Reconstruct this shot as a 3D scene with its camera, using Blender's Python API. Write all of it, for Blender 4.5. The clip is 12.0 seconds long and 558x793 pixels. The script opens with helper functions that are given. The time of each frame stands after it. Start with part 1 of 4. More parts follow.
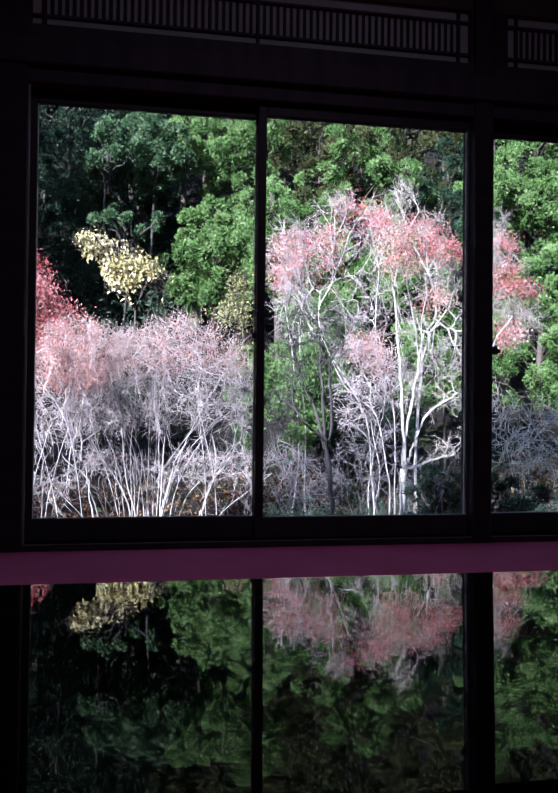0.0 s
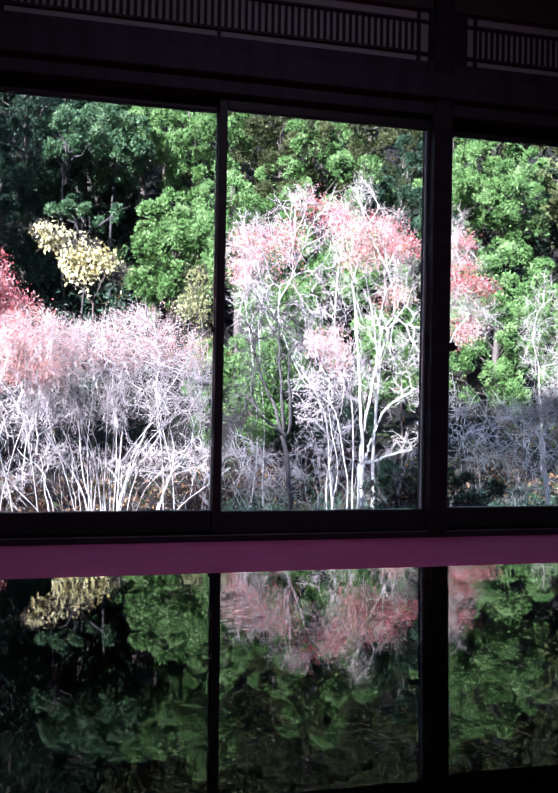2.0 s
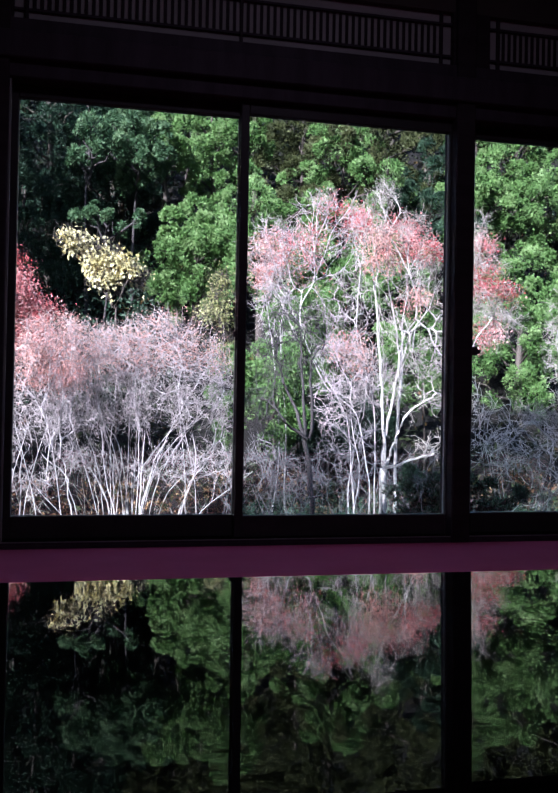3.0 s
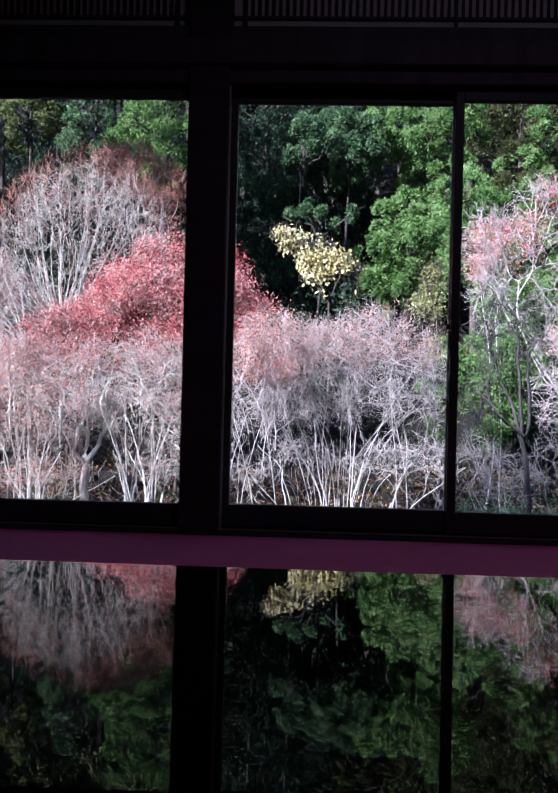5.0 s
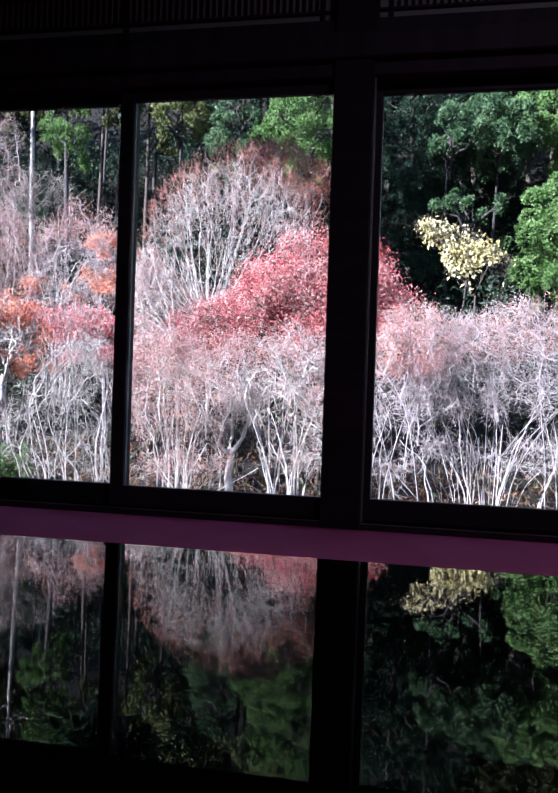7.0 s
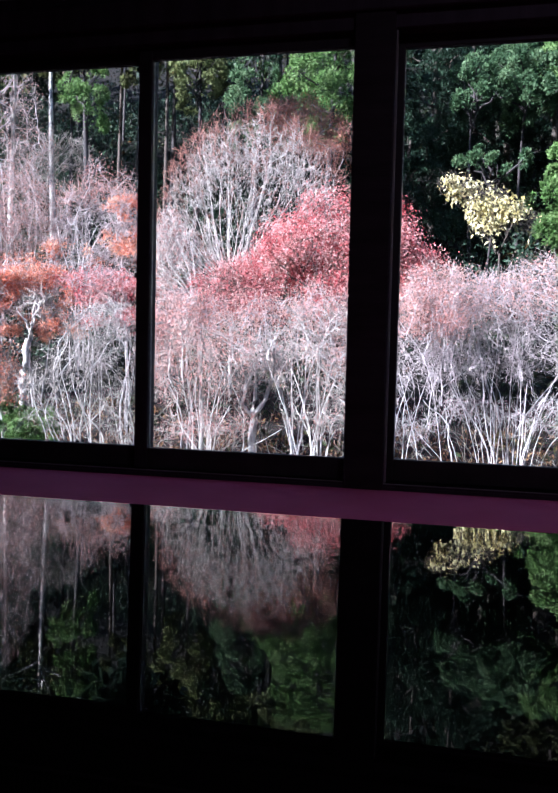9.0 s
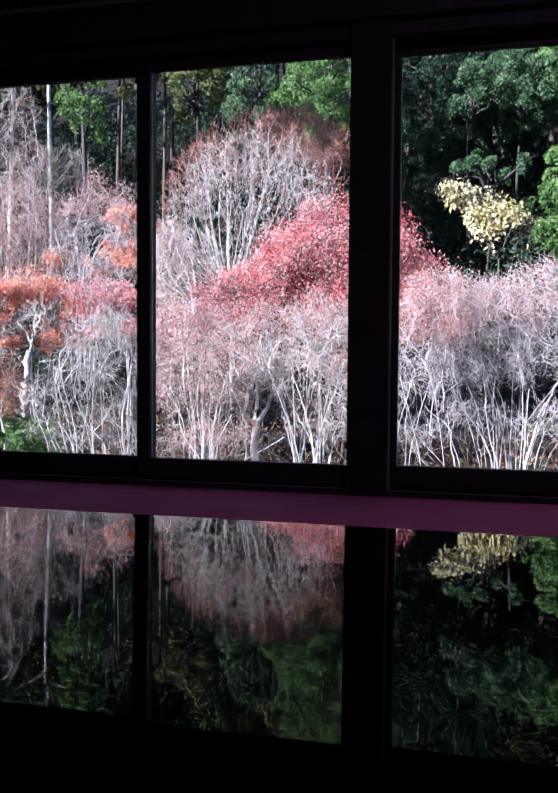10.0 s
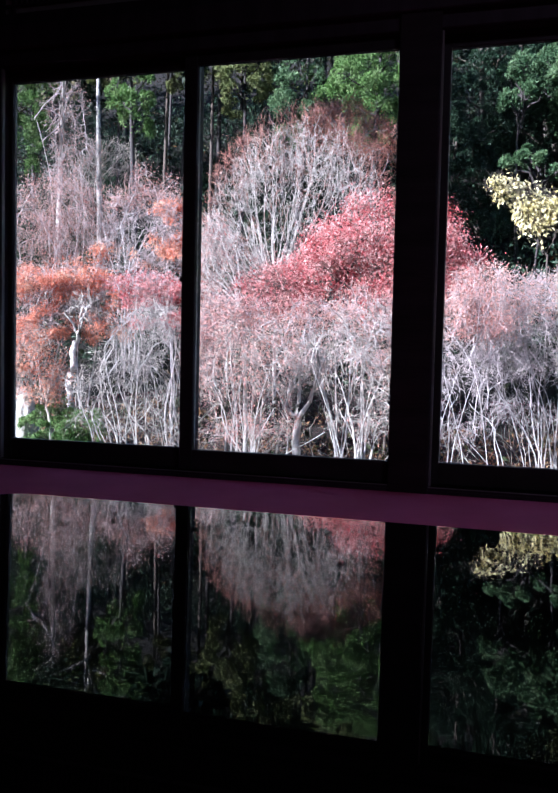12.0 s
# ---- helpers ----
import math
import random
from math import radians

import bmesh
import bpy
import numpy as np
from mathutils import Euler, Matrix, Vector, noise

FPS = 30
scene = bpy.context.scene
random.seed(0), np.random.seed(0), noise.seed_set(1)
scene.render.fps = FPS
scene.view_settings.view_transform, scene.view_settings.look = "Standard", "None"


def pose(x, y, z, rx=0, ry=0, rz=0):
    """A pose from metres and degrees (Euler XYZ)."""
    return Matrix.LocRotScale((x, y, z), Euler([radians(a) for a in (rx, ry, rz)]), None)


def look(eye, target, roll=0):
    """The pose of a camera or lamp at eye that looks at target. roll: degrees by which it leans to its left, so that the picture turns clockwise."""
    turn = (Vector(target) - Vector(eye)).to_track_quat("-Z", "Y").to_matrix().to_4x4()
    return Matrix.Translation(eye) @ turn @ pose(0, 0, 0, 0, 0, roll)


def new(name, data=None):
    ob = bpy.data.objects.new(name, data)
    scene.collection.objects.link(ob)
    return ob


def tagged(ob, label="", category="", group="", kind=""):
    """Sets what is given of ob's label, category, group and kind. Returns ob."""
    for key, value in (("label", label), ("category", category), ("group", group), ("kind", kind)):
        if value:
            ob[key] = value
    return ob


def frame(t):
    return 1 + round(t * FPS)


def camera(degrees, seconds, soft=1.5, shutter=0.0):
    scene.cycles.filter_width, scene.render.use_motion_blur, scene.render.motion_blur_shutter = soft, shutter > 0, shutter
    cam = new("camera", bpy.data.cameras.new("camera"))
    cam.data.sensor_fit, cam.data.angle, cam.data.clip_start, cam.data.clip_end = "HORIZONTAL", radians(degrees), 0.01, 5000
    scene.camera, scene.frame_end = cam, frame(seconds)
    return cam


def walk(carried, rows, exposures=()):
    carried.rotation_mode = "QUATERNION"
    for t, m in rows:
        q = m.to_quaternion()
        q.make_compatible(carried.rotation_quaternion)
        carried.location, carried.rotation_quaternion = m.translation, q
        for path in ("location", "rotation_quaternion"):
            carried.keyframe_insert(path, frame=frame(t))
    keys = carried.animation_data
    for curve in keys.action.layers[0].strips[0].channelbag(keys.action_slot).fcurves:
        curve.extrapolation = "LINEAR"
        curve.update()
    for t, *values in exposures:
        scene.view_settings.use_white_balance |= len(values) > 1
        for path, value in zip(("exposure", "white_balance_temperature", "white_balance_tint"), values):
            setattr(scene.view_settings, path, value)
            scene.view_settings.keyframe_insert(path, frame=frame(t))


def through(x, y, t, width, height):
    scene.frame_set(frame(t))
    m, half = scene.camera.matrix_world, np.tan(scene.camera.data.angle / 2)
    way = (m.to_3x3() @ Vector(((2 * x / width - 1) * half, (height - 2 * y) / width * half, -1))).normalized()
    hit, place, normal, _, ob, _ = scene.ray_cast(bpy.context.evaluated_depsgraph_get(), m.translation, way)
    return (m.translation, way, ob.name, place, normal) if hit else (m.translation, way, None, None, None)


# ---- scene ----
cam = camera(36.8, 12.0, soft=2.2)
EYE = 0.482  # above the floor; the phone is held just over the table and only turns
ROWS = [
    (0.0, 90.91, -0.61, -10.63),
    (0.2, 91.14, -0.72, -12.80),
    (0.4, 90.90, -0.89, -14.61),
    (0.5, 90.76, -0.93, -15.00),
    (0.6, 90.70, -0.96, -15.52),
    (0.8, 90.64, -1.08, -15.06),
    (1.0, 90.60, -1.12, -14.49),
    (1.5, 90.58, -1.10, -14.05),
    (2.0, 90.58, -1.00, -13.44),
    (2.5, 90.63, -1.03, -13.40),
    (2.7, 90.78, -1.01, -13.27),
    (4.3, 90.48, -1.22, -2.25),
    (4.5, 90.50, -1.18, -1.88),
    (5.0, 90.12, -1.43, 2.42),
    (5.5, 89.81, -1.72, 5.70),
    (6.0, 89.70, -1.87, 8.95),
    (6.5, 89.54, -1.92, 10.95),
    (7.0, 89.46, -1.89, 12.12),
    (7.2, 89.61, -1.98, 13.60),
    (8.8, 87.35, -1.41, 12.91),
    (9.0, 86.78, -1.31, 13.65),
    (9.5, 87.23, -0.43, 13.69),
    (10.0, 87.33, -0.43, 13.73),
    (10.5, 86.55, -1.13, 14.50),
    (11.0, 86.63, -1.01, 15.69),
    (11.5, 86.99, -1.10, 16.60),
    (12.0, 86.89, -1.27, 16.66),
]
walk(cam, [(t, pose(0, 0, EYE, rx, ry, rz)) for t, rx, ry, rz in ROWS], exposures=[(0.0, 2.04, 5500, 14), (1.9, 2.05, 5500, 14), (2.0, 2.68, 5500, 14), (2.15, 2.58, 5500, 14), (2.45, 2.14, 5500, 14), (4.6, 1.86, 5500, 14), (5.2, 1.8, 5500, 14), (6.0, 2.05, 5500, 14), (7.0, 2.2, 5500, 14), (9.5, 2.14, 5500, 14), (12.0, 2.06, 5500, 14)])

# ---- daylight ----
SUN_UP, SUN_LEFT = 33.0, 46.0  # degrees above the horizon, and to the left of straight behind the camera
world = bpy.data.worlds.new("sky")
scene.world = world
world.use_nodes = True
wn = world.node_tree.nodes
sky = wn.new("ShaderNodeTexSky")
sky.sky_type, sky.sun_disc = "NISHITA", False
sky.sun_elevation, sky.sun_rotation = radians(SUN_UP), radians(180 + SUN_LEFT)
wn["Background"].inputs["Strength"].default_value = 0.1
world.node_tree.links.new(sky.outputs["Color"], wn["Background"].inputs["Color"])
to_sun = Vector((-math.sin(radians(SUN_LEFT)) * math.cos(radians(SUN_UP)), -math.cos(radians(SUN_LEFT)) * math.cos(radians(SUN_UP)), math.sin(radians(SUN_UP))))
sun = new("sun", bpy.data.lights.new("sun", "SUN"))
sun.data.energy, sun.data.angle, sun.data.color = 5.0, radians(0.53), (1.0, 0.95, 0.89)
sun.matrix_world = look(to_sun * 50, (0, 0, 0))


# ---- materials ----
def shader(name, rough=0.6, metal=0.0, ior=1.45):
    m = bpy.data.materials.new(name)
    m.use_nodes = True
    b = m.node_tree.nodes["Principled BSDF"]
    b.inputs["Roughness"].default_value, b.inputs["Metallic"].default_value, b.inputs["IOR"].default_value = rough, metal, ior
    return m, m.node_tree.nodes, m.node_tree.links, b


def ramp(nodes, stops):
    r = nodes.new("ShaderNodeValToRGB")
    for i, (at, c) in enumerate(stops):
        e = r.color_ramp.elements[i] if i < 2 else r.color_ramp.elements.new(at)
        e.position, e.color = at, (*c, 1)
    return r


def grained(name, stops, scale=(8, 8, 8), rough=0.6, bump=0.2, fine=60.0, ior=1.45, bump_dist=0.002, gloss=0.5):
    """Two scales of noise drive the colour, the finer one the relief and the roughness."""
    m, n, l, b = shader(name, rough, 0, ior)
    co, mp = n.new("ShaderNodeTexCoord"), n.new("ShaderNodeMapping")
    mp.inputs["Scale"].default_value = scale
    l.new(co.outputs["Object"], mp.inputs["Vector"])
    a, f = n.new("ShaderNodeTexNoise"), n.new("ShaderNodeTexNoise")
    a.inputs["Scale"].default_value, a.inputs["Detail"].default_value = 1.0, 5
    f.inputs["Scale"].default_value, f.inputs["Detail"].default_value = fine / 8, 3
    l.new(mp.outputs["Vector"], a.inputs["Vector"]), l.new(mp.outputs["Vector"], f.inputs["Vector"])
    mix = n.new("ShaderNodeMath")
    mix.operation, mix.inputs[1].default_value = "MULTIPLY_ADD", 0.35
    l.new(f.outputs["Fac"], mix.inputs[0]), l.new(a.outputs["Fac"], mix.inputs[2])
    r = ramp(n, stops)
    l.new(mix.outputs[0], r.inputs["Fac"]), l.new(r.outputs["Color"], b.inputs["Base Color"])
    bp = n.new("ShaderNodeBump")
    bp.inputs["Strength"].default_value, bp.inputs["Distance"].default_value = bump, bump_dist
    l.new(f.outputs["Fac"], bp.inputs["Height"]), l.new(bp.outputs["Normal"], b.inputs["Normal"])
    b.inputs["Specular IOR Level"].default_value = gloss
    return m


def leafy(name, stops, rough=0.6, through=0.22, patch=1.0, vary=0.6):
    """Every leaf takes its own colour; a patchy noise shifts whole sprays."""
    m, n, l, b = shader(name, rough)
    b.inputs["Specular IOR Level"].default_value = 0.25
    g, co, a = n.new("ShaderNodeNewGeometry"), n.new("ShaderNodeTexCoord"), n.new("ShaderNodeTexNoise")
    a.inputs["Scale"].default_value, a.inputs["Detail"].default_value = patch, 2
    l.new(co.outputs["Object"], a.inputs["Vector"])
    mix = n.new("ShaderNodeMath")
    mix.operation, mix.inputs[1].default_value = "MULTIPLY_ADD", vary
    off = n.new("ShaderNodeMath")
    off.operation, off.inputs[1].default_value, off.inputs[2].default_value = "MULTIPLY_ADD", 1.7, -0.32 - vary / 2
    l.new(a.outputs["Fac"], off.inputs[0])
    l.new(g.outputs["Random Per Island"], mix.inputs[0]), l.new(off.outputs[0], mix.inputs[2])
    r = ramp(n, stops)
    l.new(mix.outputs[0], r.inputs["Fac"]), l.new(r.outputs["Color"], b.inputs["Base Color"])
    tr, add = n.new("ShaderNodeBsdfTranslucent"), n.new("ShaderNodeMixShader")
    add.inputs[0].default_value = through
    l.new(r.outputs["Color"], tr.inputs["Color"])
    l.new(b.outputs[0], add.inputs[1]), l.new(tr.outputs[0], add.inputs[2])
    l.new(add.outputs[0], n["Material Output"].inputs["Surface"])
    return m


dark_wood = grained("dark stained timber", [(0.3, (0.020, 0.015, 0.018)), (0.85, (0.042, 0.033, 0.039))], (3, 3, 22), 0.6, 0.25, gloss=0.12)
dark_wood_flat = grained("dark stained rail timber", [(0.3, (0.032, 0.025, 0.033)), (0.85, (0.062, 0.050, 0.064))], (22, 3, 3), 0.6, 0.25, gloss=0.12)
sash_metal = grained("dark bronze sash metal", [(0.3, (0.028, 0.026, 0.028)), (0.85, (0.052, 0.048, 0.05))], (6, 6, 6), 0.5, 0.1, gloss=0.2)
bright_metal = grained("worn sash track metal", [(0.3, (0.16, 0.15, 0.145)), (0.85, (0.26, 0.25, 0.24))], (6, 6, 6), 0.35, 0.1)
paper = grained("aged lattice paper", [(0.3, (0.30, 0.285, 0.275)), (0.85, (0.40, 0.385, 0.375))], (5, 5, 5), 0.9, 0.3)
carpet = grained("crimson felt carpet", [(0.3, (0.46, 0.052, 0.146)), (0.85, (0.58, 0.080, 0.200))], (4, 4, 4), 0.95, 0.6, 400)
carpet_b = carpet.node_tree.nodes["Principled BSDF"]
carpet_b.inputs["Sheen Weight"].default_value, carpet_b.inputs["Sheen Roughness"].default_value = 0.1, 0.35
plaster = grained("dim plaster", [(0.3, (0.05, 0.04, 0.037)), (0.85, (0.075, 0.062, 0.056))], (2, 2, 2), 0.9, 0.4)
outer_wall = grained("weathered outer boards", [(0.3, (0.06, 0.042, 0.03)), (0.85, (0.12, 0.09, 0.07))], (2, 2, 12), 0.8, 0.4)
roof_tile = grained("grey roof tiles", [(0.3, (0.06, 0.06, 0.065)), (0.85, (0.11, 0.11, 0.115))], (3, 3, 3), 0.6, 0.4)
# plain matt black for the sash tracks
matt_black = grained("matt black track", [(0.3, (0.004, 0.004, 0.004)), (0.85, (0.009, 0.008, 0.008))], (6, 6, 6), 0.9, 0.2, gloss=0.03)
black_case = grained("black matt case", [(0.3, (0.006, 0.006, 0.007)), (0.85, (0.012, 0.012, 0.013))], (6, 6, 6), 0.5, 0.2)
# kept near black so that its colour carries the shade under trees
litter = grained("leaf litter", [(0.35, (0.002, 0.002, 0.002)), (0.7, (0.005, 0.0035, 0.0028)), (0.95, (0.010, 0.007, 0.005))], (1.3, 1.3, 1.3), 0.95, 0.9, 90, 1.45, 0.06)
stone = grained("pale weathered rock", [(0.3, (0.30, 0.29, 0.27)), (0.85, (0.52, 0.50, 0.47))], (2, 2, 2), 0.9, 0.6, 60, 1.45, 0.02)
bark_pale = grained("pale grey bark", [(0.35, (0.30, 0.275, 0.265)), (0.6, (0.48, 0.45, 0.435)), (0.9, (0.66, 0.63, 0.61))], (7, 7, 3), 0.85, 0.5)
bark_mauve = grained("mauve grey bark", [(0.35, (0.28, 0.25, 0.255)), (0.6, (0.50, 0.465, 0.475)), (0.9, (0.68, 0.64, 0.65))], (5, 5, 2), 0.85, 0.5)
# near-black bark: the trunks' shade is mixed into its colour
bark_shade = grained("bark in shade tone", [(0.3, (0.03, 0.026, 0.028)), (0.85, (0.07, 0.062, 0.066))], (5, 5, 2), 0.8, 0.5)
bark_brown = grained("cedar bark", [(0.3, (0.045, 0.036, 0.032)), (0.85, (0.12, 0.10, 0.09))], (9, 9, 1.2), 0.9, 0.6)
# bluish blotches paint dappled shadow onto two sunlit trunks
bark_dappled = grained("bark with painted dappled shade", [(0.46, (0.06, 0.065, 0.085)), (0.54, (0.13, 0.135, 0.17)), (0.64, (0.55, 0.53, 0.51))], (2.2, 2.2, 1.5), 0.9, 0.5)
twig_red = grained("russet twig bark", [(0.3, (0.20, 0.08, 0.065)), (0.85, (0.40, 0.205, 0.175))], (5, 5, 2), 0.85, 0.3)

twig_grey = grained("fine grey twigs", [(0.35, (0.15, 0.132, 0.122)), (0.8, (0.46, 0.42, 0.395))], (5, 5, 2), 0.85, 0.3)
twig_mauve = grained("fine mauve twigs", [(0.35, (0.165, 0.135, 0.137)), (0.8, (0.50, 0.445, 0.455))], (5, 5, 2), 0.85, 0.3)
# darker copy of the twig colour, with the valley floor's shade in it
twig_shade = grained("grey twigs in shade tone", [(0.3, (0.12, 0.11, 0.12)), (0.85, (0.27, 0.25, 0.265))], (5, 5, 2), 0.85, 0.3)

leaf_red = leafy("crimson leaves", [(0.0, (0.24, 0.025, 0.032)), (0.35, (0.50, 0.10, 0.112)), (0.6, (0.60, 0.25, 0.255)), (0.9, (0.74, 0.50, 0.48))])
leaf_pink = leafy("faded pink leaves", [(0.0, (0.40, 0.14, 0.13)), (0.5, (0.58, 0.30, 0.27)), (1.0, (0.70, 0.48, 0.43))])
leaf_orange = leafy("orange red leaves", [(0.0, (0.354, 0.069, 0.047)), (0.5, (0.661, 0.23, 0.152)), (0.8, (0.755, 0.402, 0.284)), (1.0, (0.8, 0.575, 0.42))])
leaf_yellow = leafy("pale yellow leaves", [(0.0, (0.36, 0.29, 0.09)), (0.4, (0.64, 0.58, 0.29)), (1.0, (0.80, 0.76, 0.52))])
leaf_green = leafy("bright evergreen leaves", [(0.0, (0.034, 0.080, 0.022)), (0.5, (0.112, 0.212, 0.062)), (1.0, (0.26, 0.37, 0.16))], 0.55, 0.1, 1.3, 0.3)
leaf_olive = leafy("olive evergreen leaves", [(0.0, (0.065, 0.085, 0.032)), (0.5, (0.18, 0.215, 0.085)), (1.0, (0.34, 0.37, 0.19))], 0.55, 0.1, 1.3, 0.3)
leaf_blue = leafy("blue green evergreen leaves", [(0.0, (0.018, 0.045, 0.022)), (0.5, (0.065, 0.13, 0.062)), (1.0, (0.19, 0.28, 0.15))], 0.55, 0.1, 1.3, 0.3)
# olive leaves darkened to dim the upper crowns and their reflection
leaf_olive_dim = leafy("dimmed olive evergreen leaves", [(0.0, (0.018, 0.026, 0.010)), (0.5, (0.053, 0.065, 0.024)), (1.0, (0.12, 0.135, 0.055))], 0.55, 0.1, 1.3, 0.3)
leaf_lime = leafy("yellow green leaves", [(0.0, (0.12, 0.13, 0.05)), (0.5, (0.30, 0.31, 0.13)), (1.0, (0.55, 0.54, 0.30))])
leaf_fallen = leafy("fallen brown leaves", [(0.0, (0.07, 0.035, 0.02)), (0.5, (0.22, 0.11, 0.055)), (1.0, (0.48, 0.31, 0.17))], 0.7, 0.1, 0.4)
# dark tones here stand for the shadowed ground between the trees
leaf_scrub = leafy("undergrowth leaves in shade tone", [(0.0, (0.012, 0.020, 0.010)), (0.6, (0.03, 0.042, 0.018)), (0.9, (0.06, 0.05, 0.022)), (1.0, (0.16, 0.08, 0.035))], 0.5, 0.1)
# sprays darkened in colour to read as unlit wood and gully
leaf_shade = leafy("blue green sprays in shade tone", [(0.0, (0.008, 0.019, 0.012)), (0.5, (0.018, 0.042, 0.025)), (1.0, (0.065, 0.115, 0.07))], 0.45, 0.12)

glass, _, _, gb = shader("window glass", 0.0, 0, 1.45)
gb.inputs["Transmission Weight"].default_value = 1.0
lacquer, ln, ll, lb = shader("black lacquer", 0.0, 0, 1.29)
lb.inputs["Base Color"].default_value = (0.0025, 0.0022, 0.0024, 1)
lco, lno, lbp = ln.new("ShaderNodeTexCoord"), ln.new("ShaderNodeTexNoise"), ln.new("ShaderNodeBump")
lno.inputs["Scale"].default_value, lno.inputs["Detail"].default_value = 0.12, 0.0
lbp.inputs["Strength"].default_value, lbp.inputs["Distance"].default_value = 0.08, 0.0006
ll.new(lco.outputs["Object"], lno.inputs["Vector"])
# an uneven strip in the lacquer, a few centimetres in from the far edge
lmap, lstrip, lsep, lband, lmul, ladd = (ln.new(k) for k in ("ShaderNodeMapping", "ShaderNodeTexNoise", "ShaderNodeSeparateXYZ", "ShaderNodeValToRGB", "ShaderNodeMath", "ShaderNodeMath"))
lmap.inputs["Scale"].default_value = (55, 7, 1)
lstrip.inputs["Scale"].default_value, lstrip.inputs["Detail"].default_value = 1.0, 1.0
ll.new(lco.outputs["Object"], lmap.inputs["Vector"]), ll.new(lmap.outputs[0], lstrip.inputs["Vector"]), ll.new(lco.outputs["Object"], lsep.inputs[0])
lmul.operation, lmul.inputs[1].default_value = "MULTIPLY", -10.0
ll.new(lsep.outputs["Y"], lmul.inputs[0]), ll.new(lmul.outputs[0], lband.inputs["Fac"])
for at, v in ((0.34, 0), (0.46, 1), (0.62, 1), (0.80, 0)):
    el = lband.color_ramp.elements.new(at)
    el.color = (v, v, v, 1)
lband.color_ramp.elements[0].color = lband.color_ramp.elements[-1].color = (0, 0, 0, 1)
ladd.operation = "MULTIPLY_ADD"
ll.new(lstrip.outputs["Fac"], ladd.inputs[0]), ll.new(lband.outputs["Color"], ladd.inputs[1]), ll.new(lno.outputs["Fac"], ladd.inputs[2])
ll.new(ladd.outputs[0], lbp.inputs["Height"]), ll.new(lbp.outputs["Normal"], lb.inputs["Normal"])


# ---- mesh helpers ----
def part(name, bm, material, parent=None, label=""):
    me = bpy.data.meshes.new(name)
    bm.to_mesh(me)
    bm.free()
    me.materials.append(material)
    ob = new(name, me)
    ob.parent = parent
    if label:
        ob["label"] = label
    return ob


def box(x0, x1, y0, y1, z0, z1, bevel=0.0, seg=1):
    bm = bmesh.new()
    bmesh.ops.create_cube(bm, size=1, matrix=Matrix.LocRotScale(((x0 + x1) / 2, (y0 + y1) / 2, (z0 + z1) / 2), None, (x1 - x0, y1 - y0, z1 - z0)))
    if bevel:
        bmesh.ops.bevel(bm, geom=bm.edges[:], offset=bevel, segments=seg, affect="EDGES", profile=0.5)
    return bm


def hub(name, x=0.0, y=0.0, z=0.0):
    ob = new(name)
    ob.location = (x, y, z)
    ob.empty_display_size = 0.1
    return ob


def raw(name, verts, faces, material, parent=None, smooth=False):
    """A mesh object from arrays: verts (n, 3), faces (m, 3 or 4)."""
    me = bpy.data.meshes.new(name)
    m, k = faces.shape
    me.vertices.add(len(verts)), me.loops.add(m * k), me.polygons.add(m)
    me.vertices.foreach_set("co", np.ascontiguousarray(verts, np.float32).ravel())
    me.loops.foreach_set("vertex_index", np.ascontiguousarray(faces, np.int32).ravel())
    me.polygons.foreach_set("loop_start", np.arange(0, m * k, k, dtype=np.int32))
    me.polygons.foreach_set("use_smooth", np.full(m, smooth))
    me.materials.append(material)
    me.update(calc_edges=True)
    ob = new(name, me)
    ob.parent = parent
    return ob


# ---- the room ----
GLASS_Y, FLOOR_EDGE, CEIL = 2.95, 3.02, 2.52
WEST, EAST, SOUTH = -4.1, 4.6, -3.2
tagged(part("floor", box(WEST, EAST, SOUTH, FLOOR_EDGE, -0.16, 0.0), carpet), "crimson felt carpet floor, dim in the unlit room", "floor", kind="structure")
tagged(part("ceiling", box(WEST, EAST, SOUTH, FLOOR_EDGE, CEIL, CEIL + 0.1), dark_wood), "dark timber ceiling in deep shade", "ceiling", kind="structure")
tagged(part("wall_west", box(WEST - 0.15, WEST, SOUTH, FLOOR_EDGE, -0.16, CEIL + 0.1), plaster), "dim plaster side wall", "wall", kind="structure")
tagged(part("wall_east", box(EAST, EAST + 0.15, SOUTH, FLOOR_EDGE, -0.16, CEIL + 0.1), plaster), "dim plaster side wall", "wall", kind="structure")
tagged(part("wall_south", box(WEST - 0.15, EAST + 0.15, SOUTH - 0.15, SOUTH, -0.16, CEIL + 0.1), plaster), "dim plaster back wall", "wall", kind="structure")

G0, G1 = 0.100, 1.535  # the bottom and top of the panes
RAN0, RAN1 = 1.779, 1.984  # the transom lattice


def gx(s):
    """Across the window wall: s is the sideways slope from the eye."""
    return s * GLASS_Y


# posts stand full height between the bays
POSTS = [(-0.736, -0.695), (-0.157, -0.1095), (0.4315, 0.4561), (0.9994, 1.0394)]
wall_n = tagged(hub("wall_north"), "dark timber window wall with posts, lintel and sill", "wall", kind="structure")
for a, b in POSTS:
    part("post", box(gx(a), gx(b), 2.90, 3.02, -0.16, CEIL, 0.004), dark_wood, wall_n)
part("lintel", box(WEST, EAST, 2.915, 3.01, G1 + 0.045, RAN0, 0.003), dark_wood_flat, wall_n)
part("picture_rail", box(WEST, EAST, 2.885, 2.912, G1 + 0.10, G1 + 0.19, 0.004), dark_wood_flat, wall_n)
